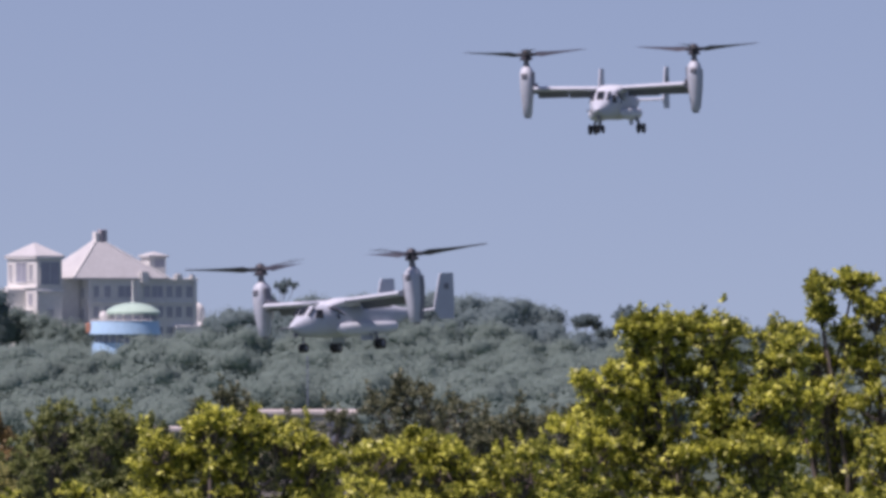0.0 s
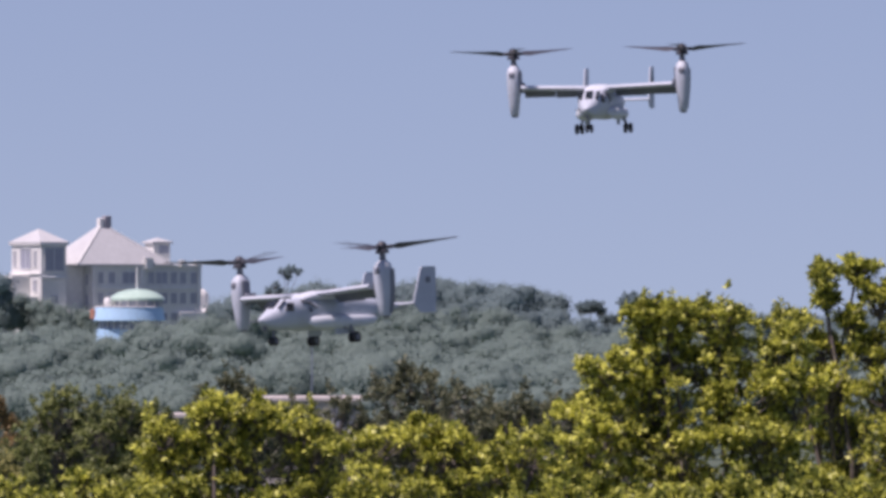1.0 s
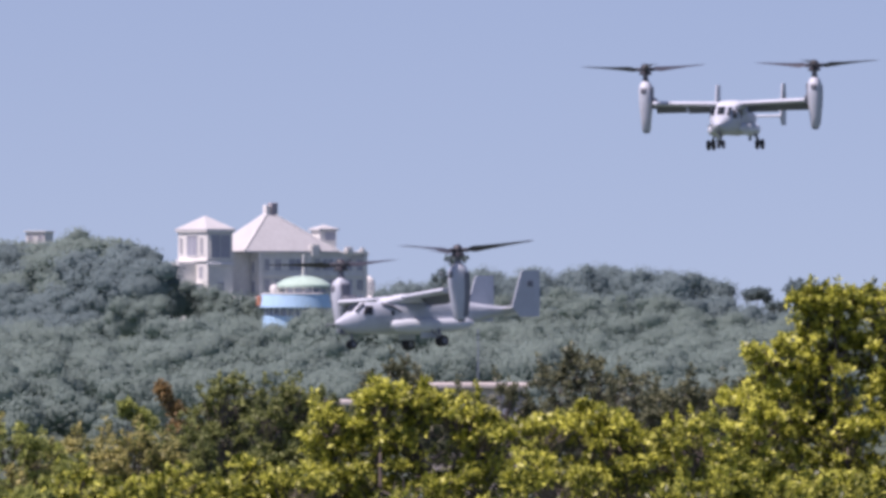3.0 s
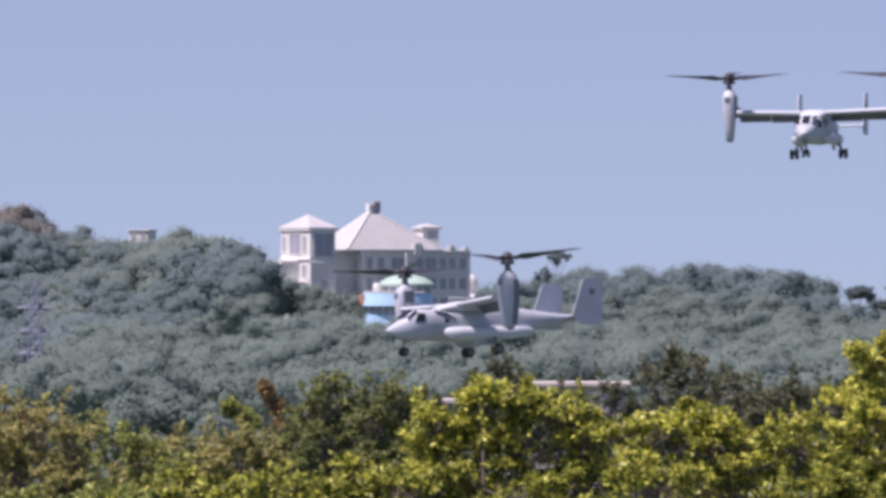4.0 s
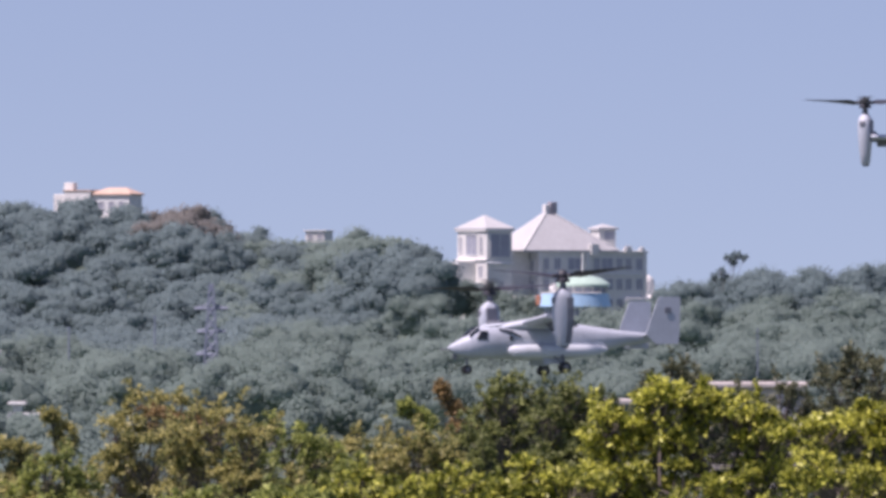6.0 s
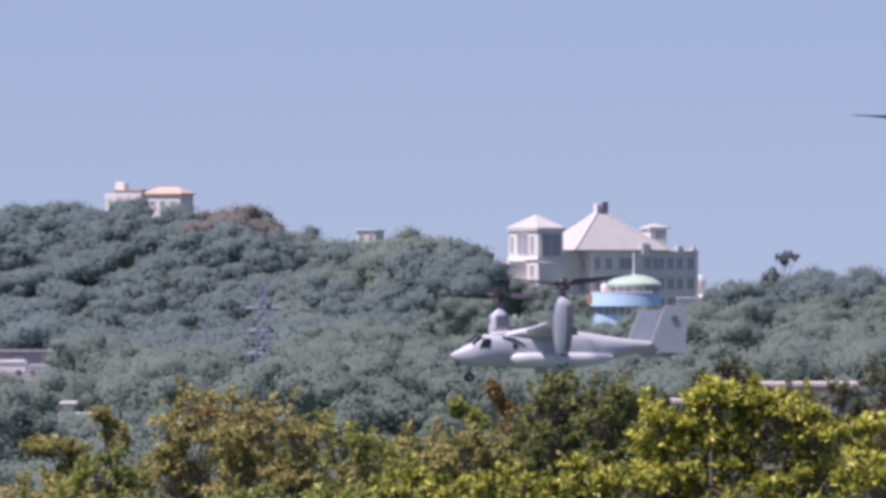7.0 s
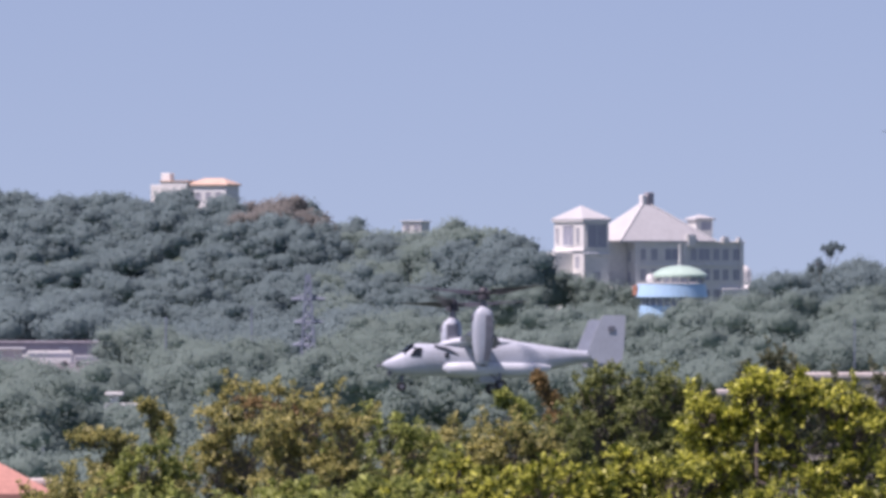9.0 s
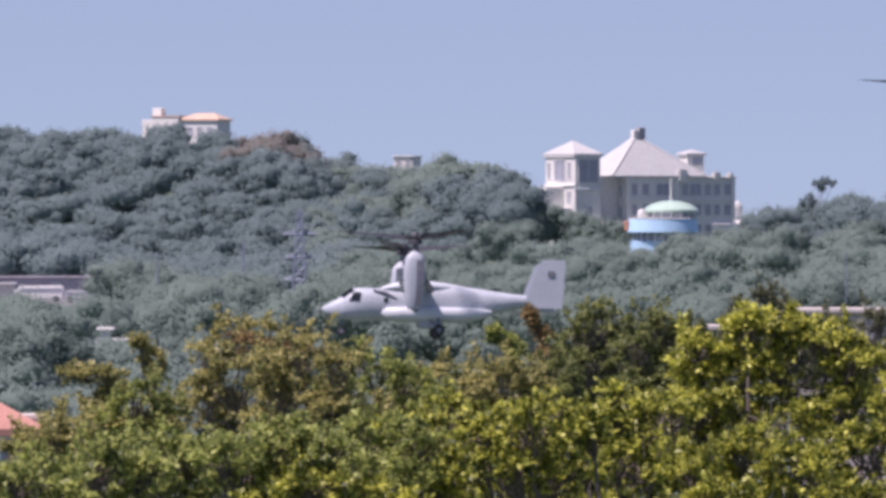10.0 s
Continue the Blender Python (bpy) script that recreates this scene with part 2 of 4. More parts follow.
def clumps_mesh(name, centre, face, size, mat, shade):
    """Small ragged three-cornered clumps of foliage, shaded by the way the crown faces, leaned towards the sun."""
    n = len(centre)
    u = np.cross(face, unit(n))
    u /= np.linalg.norm(u, axis=1, keepdims=True)
    w = np.cross(face / np.linalg.norm(face, axis=1, keepdims=True), u)
    v = []
    for k in range(3):
        r = size * (0.55 + 0.5 * RNG.random(n))
        a = k * math.tau / 3 + 0.5 * RNG.random(n)
        v.append(centre + u * (r * np.cos(a))[:, None] + w * (r * np.sin(a))[:, None])
    me = bpy.data.meshes.new(name)
    me.vertices.add(3 * n)
    me.vertices.foreach_set("co", np.stack(v, axis=1).ravel())
    me.loops.add(3 * n)
    me.loops.foreach_set("vertex_index", np.arange(3 * n))
    me.polygons.add(n)
    me.polygons.foreach_set("loop_start", np.arange(n) * 3)
    me.update(calc_edges=True)
    me.materials.append(mat)
    me.normals_split_custom_set(np.repeat(shade / np.linalg.norm(shade, axis=1, keepdims=True), 3, axis=0))
    return me


def tuft_cloud(pos, out, per, leaf, reach):
    """Rosettes of leaves round each twig end."""
    n = len(pos)
    c = np.repeat(pos, per, axis=0)
    o = np.repeat(out, per, axis=0)
    ax = o * 0.55 + unit(n * per) * 0.9
    ax[:, 2] += 0.25
    c = c + unit(n * per) * reach * RNG.random((n * per, 1)) + o * reach * 0.4 * RNG.random((n * per, 1))
    ln = leaf * (0.65 + 0.7 * RNG.random(n * per))
    face = o * 0.5 + unit(n * per) * 0.6
    face[:, 2] += 0.55
    return c, ax, ln, ln * 0.55, face


def crown_tree(name, base, blobs, mat, leaf, tufts, per, label, group, trunk=0.12, lumps=13, sprigs=3, lift=0.7, twigs=24, fill=0.14):
    """A tree of limbs that carry leafy pads; blobs are pads (x, y, z, rx, ry, rz) about the base."""
    ob = thing(name, Matrix.Translation(base), label, "tree", group)
    wood = Geo()
    fork = Vector((0, 0, max(0.6, min(b[2] for b in blobs) * 0.55)))
    wood.tube((0, 0, -0.4), fork, trunk, trunk * 0.75, 8)
    P, O = [], []
    for bx, by, bz, rx, ry, rz in blobs:
        c, size = Vector((bx, by, bz)), np.array([rx, ry, rz])
        low = c - Vector((RNG.normal() * 0.2 * rx, 0, rz * 0.9))
        mid = fork.lerp(low, 0.55) + Vector((RNG.normal() * 0.25, RNG.normal() * 0.2, -0.1))
        wood.tube(fork, mid, trunk * 0.42, trunk * 0.28, 6)
        wood.tube(mid, low, trunk * 0.28, trunk * 0.17, 6)
        p, d = [], []
        # each pad is a spray of twigs that end in small leafy heads, with gaps between them
        for k in range(lumps):
            w = unit(1)[0]
            w[2] = abs(w[2]) * 0.9 + 0.1 if RNG.random() < 0.8 else w[2]
            hub = np.array(c) + w * size * (0.45 + 0.6 * RNG.random() ** 0.7)
            sr = np.array([rx, ry, (rx + rz) * 0.45]) * (0.1 + 0.17 * RNG.random())
            bend = low.lerp(Vector(hub), 0.5) + Vector(RNG.normal(size=3) * 0.12 * rx)
            wood.tube(low, bend, trunk * 0.13, trunk * 0.09, 4)
            wood.tube(bend, hub, trunk * 0.09, trunk * 0.05, 4)
            m = max(6, int(tufts * (sr[0] * sr[1] + sr[0] * sr[2] + sr[1] * sr[2])))
            e = unit(m)
            e[:, 2] = np.where(e[:, 2] < 0.0, -e[:, 2] * RNG.random(m), e[:, 2])
            p.append(hub + e * (0.45 + 0.65 * RNG.random((m, 1))) * sr)
            d.append(e)
        # a thin scatter of shaded leaves within
        m = int(fill * sum(len(q) for q in p))
        e = unit(m)
        p.append(np.array(c) + e * size * (0.75 * RNG.random((m, 1)) ** 0.4) - np.array([0, 0, rz * 0.25]))
        d.append(e)
        p, d = np.concatenate(p), np.concatenate(d)
        P.append(p)
        O.append(d)
        for k in RNG.integers(0, len(p), twigs):
            q = Vector(p[k])
            h = low.lerp(c, 0.2 + 0.7 * RNG.random()) + Vector(RNG.normal(size=3) * 0.2 * rx)
            wood.tube(h, q, trunk * 0.1, trunk * 0.05, 3)
        # sprigs that stand out above the pad
        for k in range(sprigs):
            a = RNG.random() * math.tau
            root = c + Vector((math.cos(a) * rx * 0.9 * RNG.random(), math.sin(a) * ry * 0.6, rz * 0.4))
            tip = root + Vector((RNG.normal() * 0.25 * rx, RNG.normal() * 0.2 * rx, rz * (0.4 + lift * RNG.random())))
            wood.tube(root, tip, trunk * 0.09, trunk * 0.04, 4)
            m = 6
            f = np.linspace(0.3, 1.0, m)[:, None]
            P.append(np.array(root) * (1 - f) + np.array(tip) * f + RNG.normal(size=(m, 3)) * leaf * 0.45)
            O.append(np.tile(np.array((tip - root).normalized()), (m, 1)))
    P, O = np.concatenate(P), np.concatenate(O)
    part("trunk", wood, M["wood_near"], ob)
    c, ax, ln, wd, face = tuft_cloud(P, O, per, leaf, leaf * 0.8)
    crown = new("crown", leaves_mesh("crown", c, ax, ln, wd, mat, face=face))
    crown.parent = ob
    return ob


def woods(name, places, mat, label, tuft, per, rough=0.4, boughs=9):
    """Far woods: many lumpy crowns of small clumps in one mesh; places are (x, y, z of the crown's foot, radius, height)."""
    bm = bmesh.new()
    bmesh.ops.create_icosphere(bm, subdivisions=1, radius=1.0)
    ico = np.array([v.co[:] for v in bm.verts])
    tri = np.array([[v.index for v in f.verts] for f in bm.faces])
    bm.free()
    c, ln, face, soft_n, bv, bf = [], [], [], [], [], []
    count = 0
    for x, y, z, r, h in places:
        # one broad heart and a head of rounded boughs over it, all clad in fine sprays of leaves
        n = boughs
        d = unit(n)
        d[:, 2] = np.where(d[:, 2] < -0.3, -d[:, 2], d[:, 2])
        heart = np.array([x, y, z + h * 0.52])
        lobes = heart + d * np.array([r * 0.62, r * 0.62, h * 0.3]) * (0.7 + 0.5 * RNG.random((n, 1)))
        size = np.array([r, r, 0.7 * r]) * (0.24 + 0.26 * RNG.random((n, 1)))
        lobes[0], size[0] = heart, (r * 0.72, r * 0.72, h * 0.4)
        for q in range(n):
            bv.append(ico * (0.7 + 0.16 * RNG.random((len(ico), 1))) * size[q] + lobes[q])
            bf.append(tri + count)
            count += len(ico)
        share = size[:, 0] ** 2 + 2 * size[:, 0] * size[:, 2]
        k = RNG.choice(n, per, p=share / share.sum())
        d = unit(per)
        d[:, 2] = np.where(d[:, 2] < -0.5, -d[:, 2], d[:, 2])
        d[:, 1] = np.where(RNG.random(per) < 0.75, -np.abs(d[:, 1]), d[:, 1])
        c.append(lobes[k] + d * size[k] * (0.8 + rough * RNG.random((per, 1)) ** 1.5))
        face.append(d + unit(per) * 0.6)
        # shading normals bent up and left so the near sides look sunlit
        soft_n.append(d + unit(per) * 0.1 + np.array([-0.12, 0, 0.4]))
        ln.append(tuft * (0.6 + 0.8 * RNG.random(per)))
    ob = new(name, clumps_mesh(name, np.concatenate(c), np.concatenate(face), np.concatenate(ln), mat, np.concatenate(soft_n)))
    me = bpy.data.meshes.new("inner_foliage")
    me.from_pydata(np.concatenate(bv).tolist(), [], np.concatenate(bf).tolist())
    me.materials.append(mat)
    me.shade_smooth()
    new("inner_foliage", me).parent = ob
    return tagged(ob, label, "woods", kind="stuff")


def scatter(y0, y1, a0, a1, step, radius, tall, keep=None, row=45.0):
    """Crown places over a stretch of bearings and distances."""
    out = []
    y = y0
    while y < y1:
        x = a0 * y / K
        while x < a1 * y / K:
            px, py = x + RNG.normal() * step * 0.35, y + (RNG.random() - 0.5) * row
            if keep is None or keep(px * K / py, py):
                s = 0.6 + 0.85 * RNG.random() ** 1.4
                out.append((px, py, height(px, py) - 0.4, radius * s, tall * s))
            x += step
        y += row
    return out


def in_valley(a, y):
    if -40 < a < 140 and 1480 < y < 1540 or -25 < a < 24 and 1445 < y < 1490:
        return False
    if -622 < a < -568 and 1330 < y < 1600:
        return False
    if a < -930 and 1130 < y < 1600:
        return False
    if 800 < a < 930 and y > 1850:
        return False
    return True


woods("valley_woods", scatter(1040, 1560, -1350, 1500, 6.6, 4.6, 7.4, in_valley, 40), M["hazed_valley"], "subtropical woods filling the valley, haze blue in their colour", 0.22, 1250)
woods("slope_woods", scatter(1570, 2030, -420, 1550, 6.8, 4.8, 7.4, lambda a, y: in_valley(a, y) and not (-230 < a < 240 and y > 1945) and not (y > 1830 and (a > 225 or a < -170))), M["hazed_valley"], "green woods on the slope below the pale hotel", 0.24, 1250)
hill = scatter(1600, 2580, -1400, -200, 8.0, 5.8, 7.6, lambda a, y: a < -230 and (y > 2030 or a < -420) and not (-890 < a < -715 and y > 2572) and not (-430 < a < -375 and y > 2570), 17)
sides = {"hill": [], "crest": [], "shoulder": []}
for p in hill:
    a = p[0] * K / p[1] + 60 * noise.noise((p[0] * 0.09, p[1] * 0.03, 1.0))
    sides["crest" if -715 < a < -575 and p[1] > 2400 and RNG.random() < 0.75 else "shoulder" if a > -560 and p[1] > 2150 and RNG.random() < 0.7 else "hill"].append(p)
woods("hill_woods", sides["hill"], M["hazed_ridge"], "woods covering the long hill, coloured blue for haze", 0.44, 470)
woods("crest_woods", sides["crest"], M["hazed_olive"], "olive and tan woods on the hill's crest", 0.44, 470)
woods("shoulder_woods", sides["shoulder"], M["hazed_valley"], "green woods on the shoulder of the hill", 0.44, 470)
woods("ridge_woods", scatter(1830, 2120, -420, 1550, 7.2, 5.1, 8.0, lambda a, y: in_valley(a, y) and (a > 225 or (a < -170 and y < 2030)), 32), M["hazed_ridge"], "trees along the far ridge, coloured blue for haze", 0.32, 800)
woods("low_woods", scatter(600, 1030, -1500, -600, 5.0, 3.6, 5.6, lambda a, y: not (-960 < a < -890 and y > 840), 34) + scatter(965, 1100, -1500, -930, 5.0, 3.8, 7.3, None, 30), M["hazed_valley"], "green woods on the valley floor", 0.18, 1100)
woods("grove", [(x, y, height(x, y), 4.2, 9.6 + 1.2 * math.sin(x)) for x, y in ((-47, 705), (-44, 700), (-42, 712), (-51, 715), (-55, 700))], M["hazed_valley"], "tall green grove on the valley floor", 0.15, 3500, 0.4, 14)

thicket = []
for a, e in ((-75, -62), (-48, -50), (-22, -44), (8, -46), (36, -42), (62, -26), (88, -16), (114, -14), (140, -20), (166, -28)):
    x, top = a * 1468 / K, EYE.z + e * 1468 / K
    thicket.append((x, 1468 + RNG.normal() * 3, height(x, 1468), 2.9, top - height(x, 1468)))
woods("thicket", thicket, M["hazed_valley"], "green thicket round the foot of the blue rotunda", 0.22, 1300)

thicket = []
for a, e in ((-205, 72), (-182, 70), (-160, 66), (-138, 62), (-114, 57), (-90, 53), (-66, 47), (-42, 42), (-16, 38), (12, 36), (150, 20), (176, 20), (202, 24), (228, 32)):
    d = 1966.0 + RNG.normal() * 2
    x, top = a * d / K, EYE.z + e * d / K
    thicket.append((x, d, height(x, d), 3.4, top - height(x, d)))
woods("thicket", thicket, M["hazed_valley"], "green thicket along the foot of the pale hotel", 0.28, 1000)


def field(a0, a1, y0, y1, mat, name, label, lift):
    """A patch of other ground lying on the soil."""
    g, n = Geo(), 24
    for i in range(n + 1):
        for j in range(n + 1):
            y = y0 + (y1 - y0) * i / n
            x = (a0 + (a1 - a0) * j / n) * y / K
            g.v.append((x, y, height(x, y) + lift))
    g.f = [(i * (n + 1) + j, i * (n + 1) + j + 1, (i + 1) * (n + 1) + j + 1, (i + 1) * (n + 1) + j) for i in range(n) for j in range(n)]
    tagged(new(name, mesh_of(name, g, M[mat], True)), label, name, kind="structure")


field(790, 940, 1830, 2060, "grass_dry", "field", "patch of dry tan grass on the ridge", 0.35)


# ---- foreground trees ----
def pads(list_of, d, base):
    """Pads from (bearing, rise, half width, half height) at distance d, seated about the base."""
    s = d / K
    out = []
    for a, e, w, h in list_of:
        p = spot(a, e - h * 0.38, d + RNG.normal() * w * s * 0.5) - base
        out.append((p.x, p.y, p.z, w * s, w * s * 0.9, h * s))
    return out


def near_tree(name, d, centre, list_of, mat, leaf, tufts, per, label, group, **k):
    x = centre * d / K
    base = Vector((x, d, height(x, d)))
    return crown_tree(name, base, pads(list_of, d, base), mat, leaf, tufts, per, label, group, **k)


NEAR = "bright trees in the foreground"
near_tree("broadleaf_tree", 150, 1080, [(985, -45, 60, 45), (1000, 12, 62, 36), (1085, 14, 66, 36), (955, 20, 30, 22), (890, -75, 50, 32), (900, -155, 90, 60), (860, -210, 70, 60), (1000, -110, 95, 60), (1080, -60, 80, 60), (1130, -120, 95, 70), (1010, -200, 100, 70), (1180, -200, 110, 70), (850, -290, 90, 60), (960, -290, 100, 60), (1100, -290, 110, 60), (1190, -30, 60, 45), (1230, -110, 70, 50)],
          M["leaf_bright"], 0.1, 330, 9, "broad bushy tree with sunlit yellow-green leaves", NEAR, fill=0.35)
near_tree("broadleaf_tree", 152, 1330, [(1281, 90, 24, 20), (1340, 98, 34, 22), (1285, 44, 18, 13), (1378, 52, 40, 34), (1420, 64, 36, 26), (1330, 8, 26, 20), (1268, -42, 34, 34), (1215, 6, 46, 22), (1365, -40, 55, 36), (1440, 0, 60, 50), (1290, -110, 60, 44), (1390, -120, 80, 50), (1300, -190, 90, 56), (1420, -210, 90, 60), (1290, -280, 110, 60), (1420, -300, 100, 60), (1510, -60, 80, 110)],
          M["leaf_bright"], 0.1, 330, 9, "tall open tree with bare grey twigs and yellow-green leaf pads", NEAR, twigs=34)
near_tree("broadleaf_tree", 146, 240, [(200, -160, 50, 32), (120, -198, 66, 38), (262, -158, 42, 34), (330, -172, 55, 40), (160, -245, 90, 50), (270, -230, 90, 50), (370, -215, 65, 45), (230, -310, 120, 60), (380, -300, 100, 60), (110, -290, 60, 40)],
          M["leaf_bright"], 0.1, 250, 9, "rounded bushy tree with glossy yellow-green leaves", NEAR)
near_tree("broadleaf_tree", 143, 560, [(480, -215, 75, 40), (560, -195, 75, 40), (620, -225, 60, 40), (500, -290, 100, 55), (620, -300, 100, 55), (700, -260, 70, 45), (760, -225, 60, 45), (800, -290, 90, 60), (740, -340, 100, 60)],
          M["leaf_bright"], 0.1, 250, 9, "low bushy tree with sunlit yellow-green leaves", NEAR)

LOW = [(-1090, -440, 140), (-960, -400, 150), (-800, -390, 150), (-640, -370, 150), (-480, -350, 150), (-330, -330, 150), (-180, -330, 150), (-40, -310, 150), (60, -320, 130), (-560, -450, 170), (-250, -430, 170), (0, -420, 160), (200, -390, 160), (420, -380, 160), (640, -345, 150), (800, -335, 150), (960, -325, 150), (1120, -315, 150), (1280, -315, 150), (1440, -300, 150)]
for i, (a, e, w) in enumerate(LOW):
    green = a < -700 or (a < -350 and e > -400)
    near_tree("broadleaf_shrub", 128 + 9 * (i % 3), a, [(a - w * 0.55, e - 20, w * 0.45, 42), (a, e + 8, w * 0.5, 45), (a + w * 0.55, e - 10, w * 0.45, 42), (a - w * 0.3, e - 75, w * 0.5, 50), (a + w * 0.3, e - 80, w * 0.5, 50)],
              M["leaf_mid" if green else "leaf_bright"], 0.1, 270, 8, "dense mid-green leafy shrub with dull tips" if green else "dense leafy shrub with yellow-green tips", "shrubs in the foreground")

MIDDLE = [(-1040, -345, 80, "leaf_olive"), (-880, -285, 80, "leaf_mid"), (-690, -175, 110, "leaf_olive"), (-590, -200, 110, "leaf_olive"), (-470, -228, 100, "leaf_mid"), (-340, -245, 110, "leaf_olive"), (-230, -245, 90, "leaf_olive"), (-150, -240, 60, "leaf_deep"), (-60, -150, 80, "leaf_deep"), (50, -165, 80, "leaf_deep"), (-960, -340, 140, "leaf_olive"), (-760, -310, 150, "leaf_olive"), (-540, -310, 150, "leaf_olive"), (-330, -300, 150, "leaf_mid"), (-120, -280, 140, "leaf_mid"), (60, -280, 140, "leaf_deep")]
for i, (a, e, w, mat) in enumerate(MIDDLE):
    near_tree("scrub_tree", 215 + 14 * (i % 3), a, [(a - w * 0.6, e - 30, w * 0.5, 40), (a, e, w * 0.55, 45), (a + w * 0.6, e - 25, w * 0.5, 42), (a - w * 0.2, e - 75, w * 0.6, 50), (a + w * 0.5, e - 85, w * 0.5, 50), (a - w * 0.6, e - 95, w * 0.5, 50)],
              M[mat], 0.115, 160 if i < 10 else 115, 8, "olive-green scrub tree with brownish tips" if mat == "leaf_olive" else "mid-green leafy scrub tree", "scrub trees on the slope", sprigs=4, lift=0.9)

DARK = [(-150, -230, 80), (-60, -168, 70), (30, -170, 90), (110, -200, 70), (230, -115, 70), (330, -158, 80), (430, -160, 70), (545, -92, 70), (630, -135, 90), (720, -150, 90), (800, -150, 90), (870, -140, 80), (560, -200, 120), (700, -230, 120), (420, -230, 120), (840, -230, 120), (950, -180, 90)]
for i, (a, e, w) in enumerate(DARK):
    near_tree("evergreen_tree", 330 + 16 * (i % 3), a, [(a - w * 0.55, e - 30, w * 0.5, 36), (a, e, w * 0.5, 40), (a + w * 0.55, e - 25, w * 0.5, 38), (a, e - 75, w * 0.75, 50), (a - w * 0.6, e - 95, w * 0.5, 45), (a + w * 0.6, e - 95, w * 0.5, 45)],
              M["leaf_dark"], 0.16, 80, 7, "dark evergreen tree in the shade of the slope", "dark trees below the slope", sprigs=3, lift=0.9)

near_tree("sapling", 236, -160, [(-186, -136, 9, 14), (-178, -152, 12, 16), (-165, -175, 15, 18), (-150, -205, 26, 22)], M["leaf_rust"], 0.12, 260, 7, "leaning sapling with rust-brown leaf tips", "saplings on the slope", trunk=0.035, lumps=6, sprigs=1)
near_tree("sapling", 236, -680, [(-690, -182, 36, 18), (-640, -192, 30, 16), (-600, -200, 30, 18)], M["leaf_rust"], 0.12, 150, 7, "scrub with rust-brown dry leaves", "saplings on the slope", trunk=0.035, lumps=6, sprigs=1)
near_tree("sapling", 236, -860, [(-876, -192, 14, 14), (-862, -215, 18, 20), (-850, -240, 22, 22)], M["leaf_olive"], 0.12, 260, 7, "leaning bare-stemmed sapling with an olive top", "saplings on the slope", trunk=0.09, lumps=6)
near_tree("scrub_tree", 232, -955, [(-985, -240, 34, 15), (-935, -244, 34, 16), (-925, -272, 26, 18), (-950, -300, 40, 26)], M["leaf_olive"], 0.11, 230, 8, "flat-topped olive scrub tree on a bare stem", "scrub trees on the slope", trunk=0.09)
near_tree("sapling", 236, -240, [(-250, -172, 16, 12), (-225, -186, 18, 12), (-215, -215, 22, 18)], M["leaf_mid"], 0.11, 260, 7, "low sapling with green tips", "saplings on the slope", trunk=0.05, lumps=6)


def dead_tree():
    """Bare pale branches among the scrub."""
    d = 236.0
    x = -505 * d / K
    base = Vector((x, d, height(x, d)))
    g = Geo()
    top = spot(-505, -205, d) - base
    g.tube((0, 0, -0.3), top, 0.07, 0.045, 6)
    for k in range(9):
        a = RNG.random() * math.tau
        q = top * (0.8 + 0.2 * RNG.random())
        e = q + Vector((math.cos(a) * 0.25, math.sin(a) * 0.2, 0.08 + 0.16 * RNG.random()))
        g.tube(q, e, 0.04, 0.015, 5)
        g.tube(q.lerp(e, 0.6), e + Vector((RNG.normal() * 0.12, 0, 0.12)), 0.02, 0.01, 4)
    ob = thing("dead_tree", Matrix.Translation(base), "dead tree with bare pale grey branches", "tree")
    part("trunk", g, M["bark_pale"], ob)


dead_tree()


# ---- tiltrotor aircraft ----
def ring(x, w, zb, zt, n=20, e=2.6):
    """A rounded section across the fuselage."""
    c, h = (zb + zt) / 2, (zt - zb) / 2
    out = []
    for k in range(n):
        a = k * math.tau / n
        y, z = math.cos(a), math.sin(a)
        out.append((x, w / 2 * math.copysign(abs(y) ** (2 / e), y), c + h * math.copysign(abs(z) ** (2 / e), z)))
    return out


def foil(span, chord, thick, lead, z, n=10):
    """An aerofoil section across the span at y=span."""
    pts = []
    for k in range(n + 1):
        s = k / n
        x = lead - chord * s
        t = thick * (1.6 * math.sqrt(s) * (1 - s) + 0.12 * (1 - s))
        pts.append((x, t, s))
    up = [(x, span, z + t * 0.62) for x, t, s in pts]
    dn = [(x, span, z - t * 0.38) for x, t, s in pts[1:-1]]
    return up + dn[::-1]


def wheel(parent, x, y, z, r, w):
    g = Geo()
    g.turned([(r * 0.55, -w / 2), (r * 0.9, -w / 2), (r, -w * 0.3), (r, w * 0.3), (r * 0.9, w / 2), (r * 0.55, w / 2)], 16, pose(x, y, z, 90, 0, 0))
    tyre = part("wheel", g, M["tyre"], parent, smooth=True)
    h = Geo().turned([(r * 0.5, -w * 0.52), (r * 0.54, -w * 0.3), (r * 0.54, w * 0.3), (r * 0.5, w * 0.52)], 12, pose(x, y, z, 90, 0, 0))
    part("rim", h, M["grey_dark"], tyre, smooth=True)


WING = 0.45  # the wing, nacelles and rotors sit this far ahead of mid-fuselage


